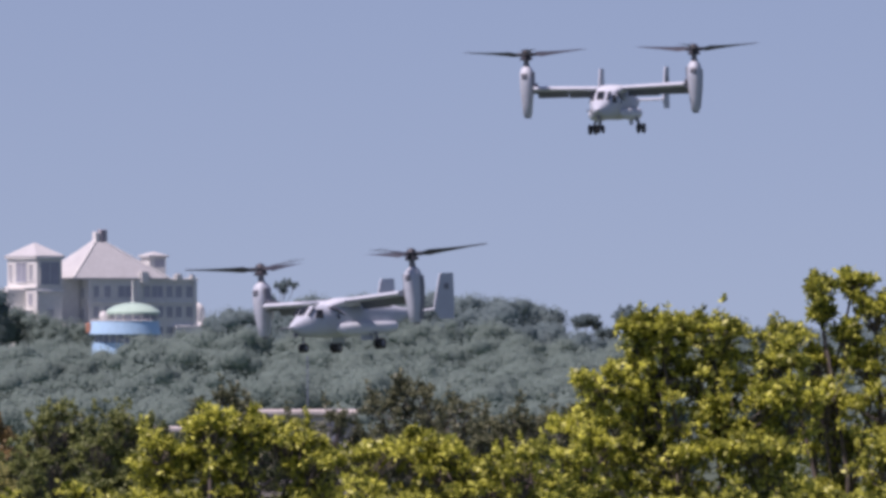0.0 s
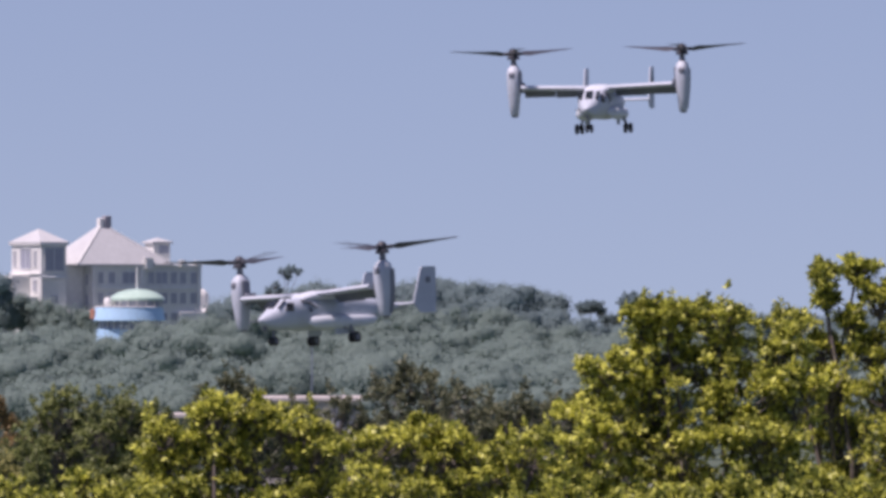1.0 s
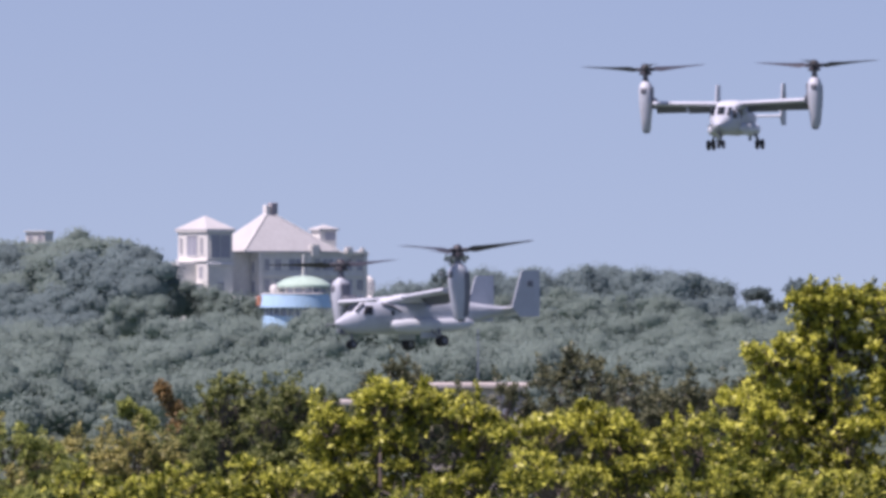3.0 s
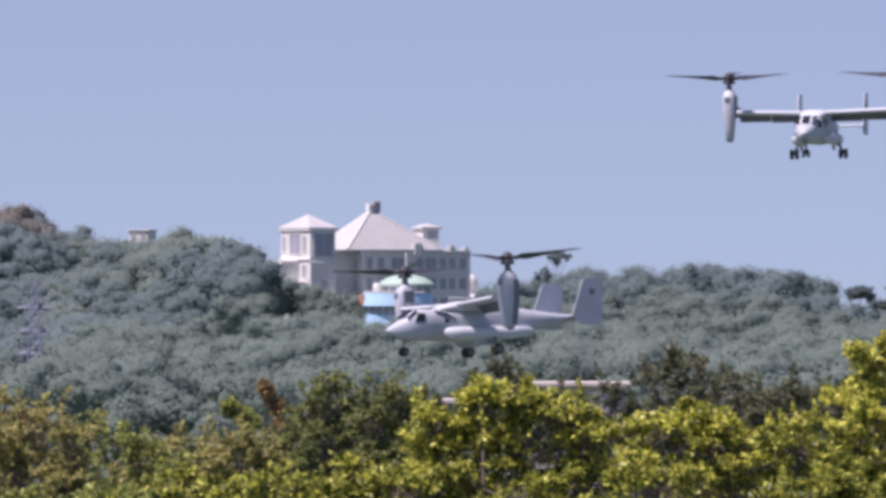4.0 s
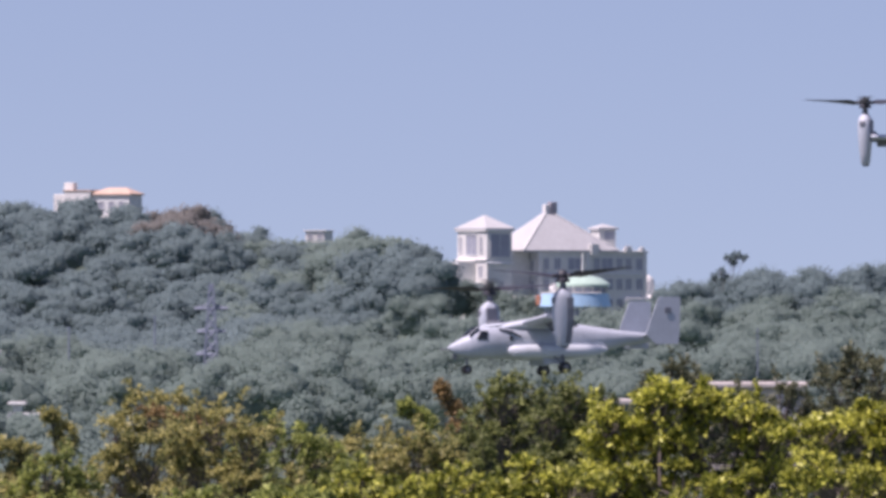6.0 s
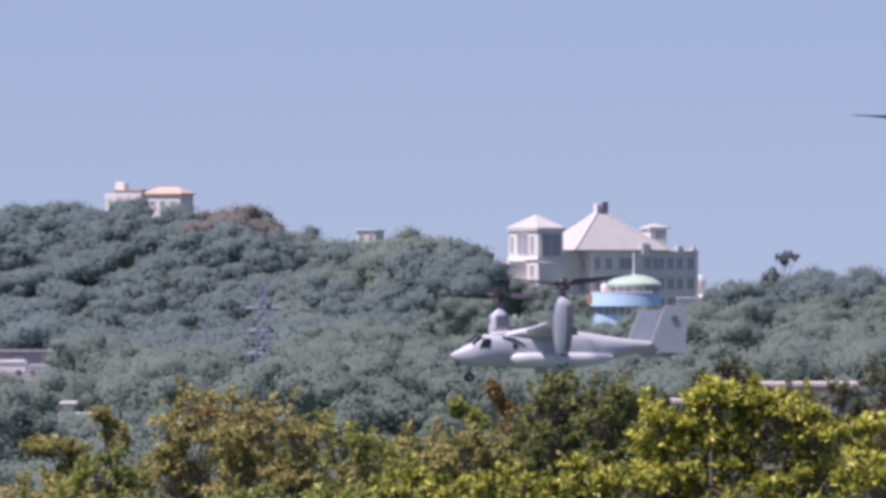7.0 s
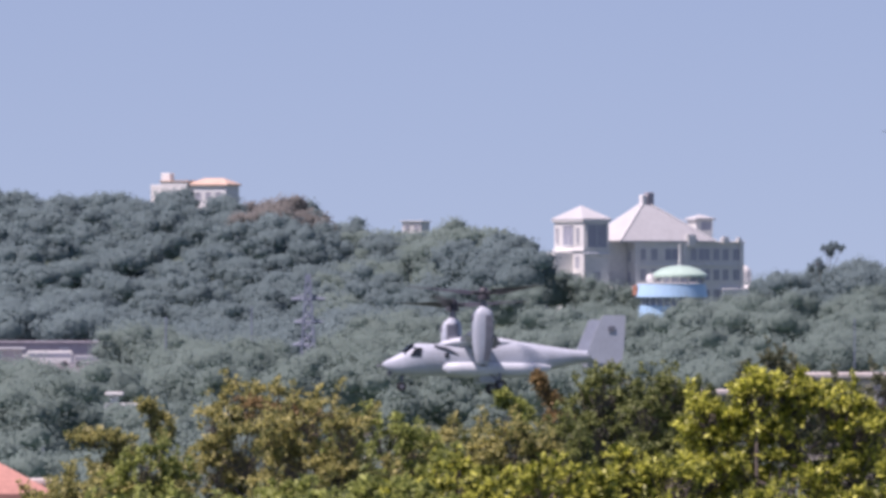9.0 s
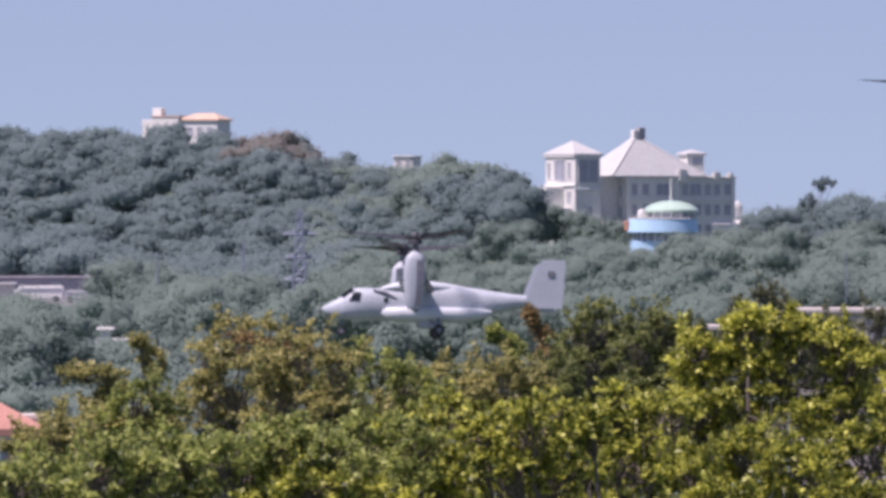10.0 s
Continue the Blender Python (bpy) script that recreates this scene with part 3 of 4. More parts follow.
def tiltrotor(name, m, label):
    ob = thing(name, m, label, "aircraft", "tiltrotors in flight")
    f = Geo()
    f.loft([ring(6.9, 0.12, 1.7, 1.8), ring(6.65, 0.65, 1.42, 2.0), ring(6.1, 1.15, 1.15, 2.3), ring(5.5, 1.6, 1.02, 2.62), ring(5.05, 1.9, 0.97, 3.0), ring(4.6, 2.1, 0.95, 3.27), ring(4.2, 2.25, 0.95, 3.33), ring(3.2, 2.35, 0.95, 3.3), ring(1.0, 2.4, 0.95, 3.32), ring(-2.5, 2.4, 0.95, 3.62), ring(-4.0, 2.35, 1.1, 3.42), ring(-5.5, 2.15, 1.45, 3.2), ring(-7.0, 1.75, 1.85, 3.0), ring(-8.6, 1.2, 2.1, 2.85), ring(-9.9, 0.7, 2.3, 2.8), ring(-10.3, 0.3, 2.45, 2.7)])
    part("fuselage", f, M["grey_paint"], ob, smooth=True)
    g = Geo()
    g.loft([ring(2.3, 1.5, 3.1, 3.36), ring(1.5, 2.0, 3.05, 3.66), ring(0.4, 2.3, 3.0, 3.86), ring(-1.2, 2.3, 3.0, 3.86), ring(-2.6, 1.8, 3.0, 3.7), ring(-4.4, 0.9, 3.0, 3.3)])
    part("wing_fairing", g, M["grey_pale"], ob, smooth=True, m=pose(WING * 0.7, 0, 0))
    # cockpit glazing set proud of the nose
    for y, w in ((0.0, 0.56), (0.56, 0.5), (-0.56, 0.5)):
        g = Geo()
        a, b = (5.52 - abs(y) * 0.3, y, 2.66 - abs(y) * 0.12), (4.78 - abs(y) * 0.2, y * 1.08, 3.24 - abs(y) * 0.2)
        q = (Vector(b) - Vector(a)).to_track_quat("X", "Z").to_matrix().to_4x4()
        g.box((0, 0, 0), (0.95, w, 0.08), Matrix.Translation((Vector(a) + Vector(b)) / 2 + Vector((0, 0, 0.02))) @ q @ pose(0, 0, 0, -y * 42))
        part("windscreen", g, M["canopy"], ob, "dark tinted cockpit windscreen")
    for sgn in (1, -1):
        g = Geo()
        g.loft([[(4.95, sgn * 0.93, 2.35), (4.2, sgn * 1.08, 2.3), (4.1, sgn * 1.02, 2.95), (4.6, sgn * 0.86, 2.98)], [(4.95, sgn * 1.01, 2.35), (4.2, sgn * 1.16, 2.3), (4.1, sgn * 1.08, 2.95), (4.6, sgn * 0.93, 2.98)]])
        part("side_window", g, M["canopy"], ob, "dark cockpit side window")
        g = soft_box((2.3, sgn * 1.2, 2.4), (0.3, 0.06, 0.34), 0.02)
        part("cabin_window", g, M["canopy"], ob)
        # dark strip added in place of the shadow at the wing root
        g = Geo().tube((3.2, sgn * 0.98, 3.12), (2.3, sgn * 1.13, 2.9), 0.07, 0.12).tube((2.3, sgn * 1.13, 2.9), (1.5, sgn * 1.17, 2.5), 0.12, 0.05)
        part("shadow_strip", g, M["grey_dark"], ob, "dark slanting strip behind the cockpit, modelled for a shadow")
        # sponson along the lower side
        g = Geo()
        g.loft([[(x, sgn * (1.0 + w * (math.cos(k * math.tau / 14) * 0.5 + 0.5)), zc + h * math.sin(k * math.tau / 14)) for k in range(14)] for x, w, h, zc in ((2.6, 0.1, 0.15, 1.5), (2.2, 0.6, 0.42, 1.45), (1.2, 0.85, 0.5, 1.42), (-3.0, 0.85, 0.5, 1.42), (-4.6, 0.6, 0.38, 1.5), (-5.4, 0.1, 0.12, 1.6))])
        part("sponson", g, M["grey_pale"], ob, "pale grey side sponson", smooth=True)
        # wing with drooped flaperons
        g = Geo()
        g.loft([foil(sgn * y, c, 0.62, l, z) for y, c, l, z in ((1.0, 2.0, 0.9, 3.52), (6.35, 1.9, 1.25, 3.66))])
        part("wing", g, M["grey_paint"], ob, smooth=True, m=pose(WING, 0, 0))
        for y0, y1 in ((1.2, 3.78), (3.82, 6.42)):
            g = Geo()
            z0, l0 = 3.52 + (y0 - 1) * 0.026, -0.95 + (y0 - 1) * 0.065
            g.loft([[(l0 + 0.16, sgn * y, z0 + 0.06), (l0 - 0.1, sgn * y, z0 + 0.02), (l0 - 0.52, sgn * y, z0 - 0.62), (l0 - 0.46, sgn * y, z0 - 0.66)] for y in (y0, y1)])
            part("flaperon", g, M["grey_dark"], ob, "dark flaperon drooped for hover", m=pose(WING, 0, 0))
        # nacelle, upright for hover
        nac = Geo()
        ny = sgn * 7.1
        sec = ((1.45, 0.6, 0.8, 0.2), (1.6, 0.7, 1.0, 0.2), (2.4, 0.84, 1.3, 0.2), (3.3, 1.02, 1.5, 0.2), (4.2, 1.12, 1.58, 0.2), (4.95, 1.12, 1.5, 0.18), (5.3, 1.0, 1.25, 0.15), (5.5, 0.72, 0.8, 0.13), (5.62, 0.52, 0.54, 0.12))
        rings = []
        for z, w, d, off in sec:
            rings.append([(off + d / 2 * math.copysign(abs(math.cos(k * math.tau / 18)) ** 0.7, math.cos(k * math.tau / 18)), ny + w / 2 * math.copysign(abs(math.sin(k * math.tau / 18)) ** 0.7, math.sin(k * math.tau / 18)), z) for k in range(18)])
        nac.loft(rings)
        n_ob = part("nacelle", nac, M["grey_paint"], ob, "upright engine nacelle in light grey paint", smooth=True, m=pose(WING, 0, 0))
        g = Geo().turned([(0.24, 1.3), (0.28, 1.5), (0.22, 1.5), (0.18, 1.32)], 14, pose(0.1, ny, 0))
        part("exhaust", g, M["grey_dark"], n_ob, smooth=True)
        part("mast", Geo().turned([(0.3, 5.55), (0.25, 5.7), (0.22, 6.05), (0.3, 6.2)], 14, pose(0.12, ny, 0)), M["grey_dark"], n_ob, "dark rotor mast", True)
        g = soft_box((0.9, ny + sgn * 0.05, 4.8), (0.24, 0.5, 0.5), 0.1)
        part("intake", g, M["grey_dark"], n_ob)
        g = soft_box((0.2, ny - sgn * 0.56, 4.55), (0.9, 0.14, 1.2), 0.06)
        part("inboard_panel", g, M["grey_dark"], n_ob, "dark inboard nacelle panel")
        g = Geo()
        g.loft([[(x0, ny + sgn * w, z), (x1, ny + sgn * w, z), (x1, ny + sgn * (w - 0.3), z), (x0, ny + sgn * (w - 0.3), z)] for z, w, x0, x1 in ((1.65, 0.365, -0.25, 0.2), (2.4, 0.44, -0.36, 0.1), (3.3, 0.53, -0.46, 0.05), (4.2, 0.58, -0.48, 0.05), (4.95, 0.58, -0.46, 0.05))])
        part("side_panel", g, M["grey_dark"], n_ob, "dark outboard engine panel")
        g = soft_box((-0.1, sgn * 6.45, 3.75), (1.3, 0.35, 0.9), 0.12)
        part("wing_joint", g, M["grey_dark"], n_ob)
        # tail
        g = Geo()
        g.loft([[(-8.4, y, 2.62), (-8.9, y, 2.74), (-9.9, y, 2.66), (-9.9, y, 2.6), (-8.9, y, 2.54)] for y in (0.0, sgn * 2.72)])
        part("tailplane", g, M["grey_paint"], ob)
        g = Geo()
        y = sgn * 2.78
        g.loft([[(lead, y - 0.05, z), (lead, y + 0.05, z), (trail, y + 0.05, z), (trail, y - 0.05, z)] for z, lead, trail in ((1.85, -8.5, -10.3), (2.6, -7.75, -10.42), (3.4, -8.05, -10.48), (5.2, -8.8, -10.58), (5.35, -9.0, -10.5))])
        fin = part("tail_fin", g, M["grey_paint"], ob)
        g = soft_box((-9.55, y + sgn * 0.1, 4.35), (0.5, 0.03, 0.42), 0.01)
        part("fin_badge", g, M["grey_dark"], fin, "dark squadron marking")
        # main gear
        g = Geo()
        gy = sgn * 2.05
        g.tube((-1.5, sgn * 1.6, 1.3), (-1.5, gy, 0.3), 0.12, 0.09)
        g.tube((-1.5, gy - 0.28, 0.2), (-1.5, gy + 0.28, 0.2), 0.07, 0.07)
        g.tube((-0.7, sgn * 1.55, 1.15), (-1.5, gy, 0.35), 0.06, 0.05)
        leg = part("main_gear", g, M["grey_dark"], ob)
        for o in (-0.22, 0.22):
            wheel(leg, -1.5, gy + o, 0.2, 0.42, 0.26)
        g = soft_box((-0.9, sgn * 1.35, 0.75), (1.6, 0.05, 0.5), 0.015)
        part("gear_door", g, M["grey_paint"], ob)
    g = Geo()
    g.tube((5.35, 0, 1.3), (5.45, 0, 0.22), 0.1, 0.08)
    g.tube((5.45, -0.25, 0.16), (5.45, 0.25, 0.16), 0.06, 0.06)
    leg = part("nose_gear", g, M["grey_dark"], ob)
    for o in (-0.19, 0.19):
        wheel(leg, 5.45, o, 0.16, 0.34, 0.2)
    g = Geo().tube((5.6, -0.75, 1.75), (7.0, -0.75, 1.7), 0.07, 0.05).tube((7.0, -0.75, 1.7), (7.2, -0.75, 1.69), 0.09, 0.04)
    part("refuelling_probe", g, M["grey_dark"], ob)
    g = Geo().tube((-9.9, 0.0, 2.72), (-9.9, 0.0, 3.35), 0.04, 0.02)
    part("antenna", g, M["grey_dark"], ob)
    g = soft_box((6.35, 0.0, 1.12), (0.5, 0.42, 0.36), 0.14, 2)
    part("sensor_turret", g, M["grey_dark"], ob, smooth=True)
    rotors = []
    for sgn in (1, -1):
        hub = Geo().turned([(0.52, -0.42), (0.5, -0.2), (0.36, -0.1), (0.42, 0.0), (0.4, 0.22), (0.26, 0.42), (0.06, 0.5)], 16)
        rot = part("rotor", hub, M["blade"], ob, "three-bladed charcoal proprotor", smooth=True)
        for b in range(3):
            g = Geo()
            secs = []
            for r, c, tw in ((0.35, 0.3, 30), (0.9, 0.5, 30), (1.3, 0.92, 27), (2.6, 0.82, 18), (4.2, 0.7, 9), (5.5, 0.58, 3), (5.75, 0.4, 2)):
                q = Euler((0, radians(-tw * sgn), 0))
                secs.append([q.to_matrix() @ Vector((px * c, 0, pz * c)) + Vector((0, r, 0.07 * r)) for px, pz in ((0.5, 0), (0.2, 0.08), (-0.2, 0.07), (-0.5, 0), (-0.2, -0.04), (0.2, -0.05))])
            g.loft(secs)
            part("blade", g, M["blade"], rot, smooth=True, m=pose(0, 0, 0, 0, 0, 120 * b))
            part("blade_cuff", soft_box((0, 0.62, 0.05), (0.34, 0.55, 0.3), 0.08), M["blade"], rot, m=pose(0, 0, 0, 0, 0, 120 * b))
        rot.matrix_basis = pose(0.12 + WING, sgn * 7.1, 6.55)
        rotors.append(rot)
    return ob, rotors


low_craft, low_rotors = tiltrotor("tiltrotor", pose(0, 750, 12), "light grey tiltrotor hovering low with wheels down and rotors up")
high_craft, high_rotors = tiltrotor("tiltrotor", pose(40, 840, 30), "light grey tiltrotor hovering higher with wheels down and rotors up")


# ---- hotel ----
def framed_window(parent, c, w, h, depth=0.25, m=None):
    """A window in a wall that faces -y: dark pane in a recessed frame."""
    g = Geo()
    for sx in (-1, 1):
        g.box((c[0] + sx * w / 2, c[1], c[2]), (0.12, depth, h + 0.12))
    for sz in (-1, 1):
        g.box((c[0], c[1], c[2] + sz * h / 2), (w, depth, 0.12))
    g.box(c, (0.08, depth * 0.6, h))
    win = part("window", g, M["plaster_cool"], parent, m=m)
    part("pane", Geo().box((c[0], c[1] + 0.02, c[2]), (w, 0.05, h)), M["glass"], win)


def hip(g, x0, x1, y0, y1, z0, z1, ridge, over=0.6, shift=0.0):
    """A hipped roof with its ridge along x; ridge is the ridge's half length, shift moves it off the middle."""
    x0, x1, y0, y1 = x0 - over, x1 + over, y0 - over, y1 + over
    cx, cy = (x0 + x1) / 2 + shift, (y0 + y1) / 2
    v = [(x0, y0, z0), (x1, y0, z0), (x1, y1, z0), (x0, y1, z0), (x0, y0, z0 - 0.35), (x1, y0, z0 - 0.35), (x1, y1, z0 - 0.35), (x0, y1, z0 - 0.35), (cx - ridge, cy, z1), (cx + ridge, cy, z1)]
    g.add(v, [(0, 1, 9, 8), (1, 2, 9), (2, 3, 8, 9), (3, 0, 8), (0, 4, 5, 1), (1, 5, 6, 2), (2, 6, 7, 3), (3, 7, 4, 0), (4, 7, 6, 5)])
    return g


def hotel():
    d = 2000.0
    c = spot(-17, 0, d)
    c.z = 14.8
    ob = thing("hotel", Matrix.Translation(c) @ pose(0, 0, 0, 0, 0, 30), "large cream-plastered hotel with a pale hipped roof on the wooded ridge", "hotel")
    base = -9.0

    # x runs along the broad shaded front, z from the terrace
    def wall(x0, x1, y0, y1, z1, mat="plaster"):
        return part("wall", soft_box(((x0 + x1) / 2, (y0 + y1) / 2, (base + z1) / 2), (x1 - x0, y1 - y0, z1 - base), 0.12), M[mat], ob)

    wall(0, 24.7, 0, 13, 13.3)
    wall(-12.1, -6.4, -1.0, 10.9, 17.5)
    wall(-6.4, 0, 3.0, 12.5, 13.0)
    wall(-16.2, -12.1, 3.5, 10.5, 11.0)
    wall(-15.0, -12.1, 0.3, 3.5, 7.0)
    wall(-7.5, 1.5, -4.5, -1.0, 4.2)
    wall(-3.0, 3.5, -8.0, -4.5, 1.2)
    part("roof", hip(Geo(), -3.0, 17.6, 0, 12.6, 13.3, 21.2, 0.5, 0.6, -1.4), M["roof_pale"], ob, "pale ribbed hipped roof")
    part("roof", hip(Geo(), -12.1, -6.4, -1, 10.9, 17.6, 20.2, 0.2, 0.4), M["roof_pale"], ob)
    # ribs along the hips
    apex = Vector((5.9, 6.3, 21.25))
    for q in ((-3.6, -0.6), (18.2, -0.6), (18.2, 13.2), (-3.6, 13.2)):
        part("hip_rib", Geo().tube((q[0], q[1], 13.32), apex, 0.2, 0.16, 6), M["white"], ob)
    for x0, x1, y, z in ((-0.3, 25.0, -0.2, 13.0), (-12.4, -6.1, -1.2, 17.2), (-12.4, -6.1, -1.15, 10.6), (-0.2, 24.9, -0.12, 8.6)):
        part("cornice", soft_box(((x0 + x1) / 2, y, z), (x1 - x0, 0.45, 0.5), 0.08), M["plaster_cool"], ob)
    part("cornice", soft_box((-12.25, 4.95, 17.2), (0.45, 12.3, 0.5), 0.08), M["white"], ob)
    part("cornice", soft_box((-12.25, 4.95, 11.4), (0.4, 12.3, 0.4), 0.08), M["white"], ob)
    part("chimney", soft_box((6.9, 6.3, 21.6), (1.5, 1.5, 2.6), 0.1), M["roof_grey"], ob)
    part("chimney", soft_box((5.5, 6.3, 21.2), (1.0, 1.3, 2.4), 0.1), M["white"], ob)
    t = part("roof_turret", soft_box((18.4, 6.0, 15.4), (3.8, 3.6, 4.8), 0.1), M["plaster"], ob)
    part("turret_roof", hip(Geo(), 16.5, 20.3, 4.2, 7.8, 17.8, 18.6, 0.1, 0.4), M["roof_pale"], t)
    part("turret_window", Geo().box((18.8, 4.17, 16.3), (2.2, 0.1, 1.6)), M["glass"], t)
    for x, w, h in ((12.6, 2.2, 2.6), (20.4, 1.8, 1.6), (23.6, 1.2, 1.3)):
        part("gable", soft_box((x, -0.35, 13.4), (w, 1.0, h), 0.3, 2), M["white"], ob)
    # front openings
    for x, w in ((1.9, 1.2), (4.4, 1.5), (8.4, 3.2), (13.4, 1.4), (15.8, 2.6), (18.6, 1.4), (20.7, 1.4), (23.2, 1.6)):
        for z, h in ((10.6, 2.3), (6.6, 2.2), (2.6, 2.2)):
            framed_window(ob, (x, -0.06, z), w, h)
    for x in (0.45, 11.4, 24.3):
        part("pilaster", soft_box((x, -0.18, 2.0), (0.9, 0.42, 21.6), 0.06), M["plaster"], ob)
    framed_window(ob, (-9.2, -1.06, 14.2), 4.4, 4.6)
    framed_window(ob, (-9.2, -1.06, 6.2), 1.6, 1.8)
    # lit side openings
    side = pose(0, 0, 0, 0, 0, -90)
    for y, z, w, h in ((1.2, 14.3, 1.0, 3.2), (5.0, 14.3, 4.2, 4.0), (9.3, 14.3, 1.0, 3.2), (1.4, 9.0, 1.4, 2.4), (9.0, 9.0, 1.4, 2.4), (5.2, 4.8, 2.4, 2.2)):
        framed_window(ob, (-y, -12.16, z), w, h, m=side)
    for y, z in ((1.9, 10.2), (1.9, 6.2), (1.9, 2.2), (4.5, 10.2)):
        framed_window(ob, (-y, -0.06, z), 1.3, 2.1, m=side)
    part("terrace", soft_box((27.0, 4, -2.6), (15, 10, 13.0), 0.1), M["white"], ob, "white terrace wall")
    return ob


hotel()


def water_tank():
    c = spot(172, 18, 2024)
    g = Geo().turned([(3.0, -11.0), (3.0, 0.4), (2.6, 0.9), (2.0, 1.2), (2.0, 3.6), (1.85, 4.2), (1.45, 4.8), (0.8, 5.2), (0.1, 5.3)], 24)
    ob = tagged(new("water_tank", mesh_of("water_tank", g, M["white"], True)), "white domed water tank beside the hotel", "water tank")
    ob.matrix_basis = Matrix.Translation((c.x, c.y, 18.1))


water_tank()


# ---- round blue building ----
def rotunda():
    d = 1500.0
    s = d / K
    foot = spot(48, 0, d)
    z0 = height(foot.x, foot.y)
    ob = thing("rotunda", Matrix.Translation((foot.x, foot.y, z0)), "round sky-blue building with a pale mint dome among trees", "building")
    top = EYE.z - z0
    def drum(name, r, e0, e1, mat, n=40, label="", dx=0.0):
        return part(name, Geo().turned([(r * 0.98, top + e0 * s), (r, top + e0 * s + 0.08), (r, top + e1 * s - 0.08), (r * 0.98, top + e1 * s)], n, pose(dx, 0, 0)), M[mat], ob, label, True)
    drum("lower_wall", 4.3, -120, -6, "blue", dx=-0.5)
    drum("window_band", 4.3, -8, 11, "glass", label="dark glazed lower band")
    part("parapet", Geo().turned([(5.35, top + 8 * s), (5.4, top + 9 * s), (5.05, top + 31 * s), (4.95, top + 32 * s)], 40), M["blue"], ob, "sky-blue flared parapet", True)
    # white knob added where the sun glints off the dome's edge
    part("glint_knob", Geo().turned([(0.5, 0), (0.62, 0.3), (0.6, 0.8), (0.4, 1.1), (0.05, 1.2)], 16, pose(-3.1, -2.2, top + 35 * s)), M["white"], ob, "bright white knob in place of a sun glint", True)
    drum("parapet_cap", 5.12, 32, 34, "white")
    drum("gallery", 3.5, 30, 50, "glass", label="dark glazed lantern under the dome", dx=1.2)
    part("dome", Geo().turned([(4.1, top + 44 * s), (4.1, top + 48 * s), (3.7, top + 53 * s), (2.8, top + 59 * s), (1.5, top + 63.5 * s), (0.2, top + 65 * s)], 32, pose(1.2, 0, 0)), M["mint"], ob, "pale mint dome roof", True)
    part("spire", Geo().tube((1.2, 0, top + 63 * s), (1.2, 0, top + 104 * s), 0.16, 0.1), M["white"], ob)
    for k in range(24):
        a = k * math.tau / 24
        part("mullion", Geo().tube((4.42 * math.cos(a), 4.42 * math.sin(a), top - 8 * s), (4.42 * math.cos(a), 4.42 * math.sin(a), top + 10 * s), 0.12, 0.12, 6), M["white"], ob)
    for k in range(16):
        a = k * math.tau / 16
        part("post", Geo().tube((1.2 + 3.6 * math.cos(a), 3.6 * math.sin(a), top + 30 * s), (1.2 + 3.6 * math.cos(a), 3.6 * math.sin(a), top + 46 * s), 0.09, 0.09, 6), M["white"], ob)
    part("sign_panel", soft_box((-5.35, -1.2, top + 20 * s), (0.7, 1.0, 1.5), 0.1), M["orange"], ob, "orange end panel")


rotunda()


# ---- houses ----
def villa():
    d = 2600.0
    c = spot(-800, 178, d)
    g0 = height(c.x, c.y) - c.z
    ob = thing("villa", Matrix.Translation(c) @ pose(0, 0, 0, 0, 0, -22), "white hilltop villa with a terracotta roof", "house")
    def w(x, y, z, sx, sy, sz, mat="white"):
        part("wall", soft_box((x, y, z), (sx, sy, sz), 0.1), M[mat], ob)
    w(-3.4, 0, 1.6, 7.5, 8, 7.0)
    part("plinth", soft_box((1.0, 0.3, (g0 - 1.9) / 2 - 0.3), (19.5, 8.6, -1.9 - g0 + 1.2), 0.1), M["concrete"], ob)
    w(-8.5, 0, 2.0, 3.5, 7, 4.6)
    # duller plaster on the right wing puts its shade into the colour
    w(5.6, 1, 1.2, 10.5, 8, 6.2, "plaster_cool")
    part("chimney", soft_box((-7.0, 0, 5.6), (2.6, 2.6, 3.4), 0.1), M["white"], ob)
    part("roof", hip(Geo(), 0.5, 10.9, -3, 5, 4.4, 6.0, 2.6, 0.5), M["roof_orange"], ob, "terracotta hipped roof")
    part("roof", Geo().box((-3.4, 0, 5.2), (7.9, 8.4, 0.35)), M["roof_orange"], ob)
    for x in (-5.2, -1.8, 3.0, 5.8, 8.6):
        framed_window(ob, (x, -4.05 if x < 0 else -3.06, 1.4), 1.5, 2.0)


def cottage(name, a, e, d, size, turn, wall_mat, roof_mat, label, flat=False):
    c = spot(a, e, d)
    g = height(c.x, c.y)
    h = c.z - g
    ob = thing(name, Matrix.Translation((c.x, c.y, g)) @ pose(0, 0, 0, 0, 0, turn), label, "house")
    x, y = size
    part("wall", soft_box((0, 0, h / 2 - 0.6), (x, y, h + 1.2), 0.08), M[wall_mat], ob)
    if flat:
        part("roof", soft_box((0, 0, h + 0.12), (x + 0.8, y + 0.8, 0.3), 0.06), M[roof_mat], ob)
    else:
        part("roof", hip(Geo(), -x / 2, x / 2, -y / 2, y / 2, h, h + min(x, y) * 0.32, abs(x - y) / 2 + 0.2, 0.5), M[roof_mat], ob)
    for k in (-0.25, 0.25):
        framed_window(ob, (k * x, -y / 2 - 0.05, h - 1.3), 1.2, 1.1)
    return ob


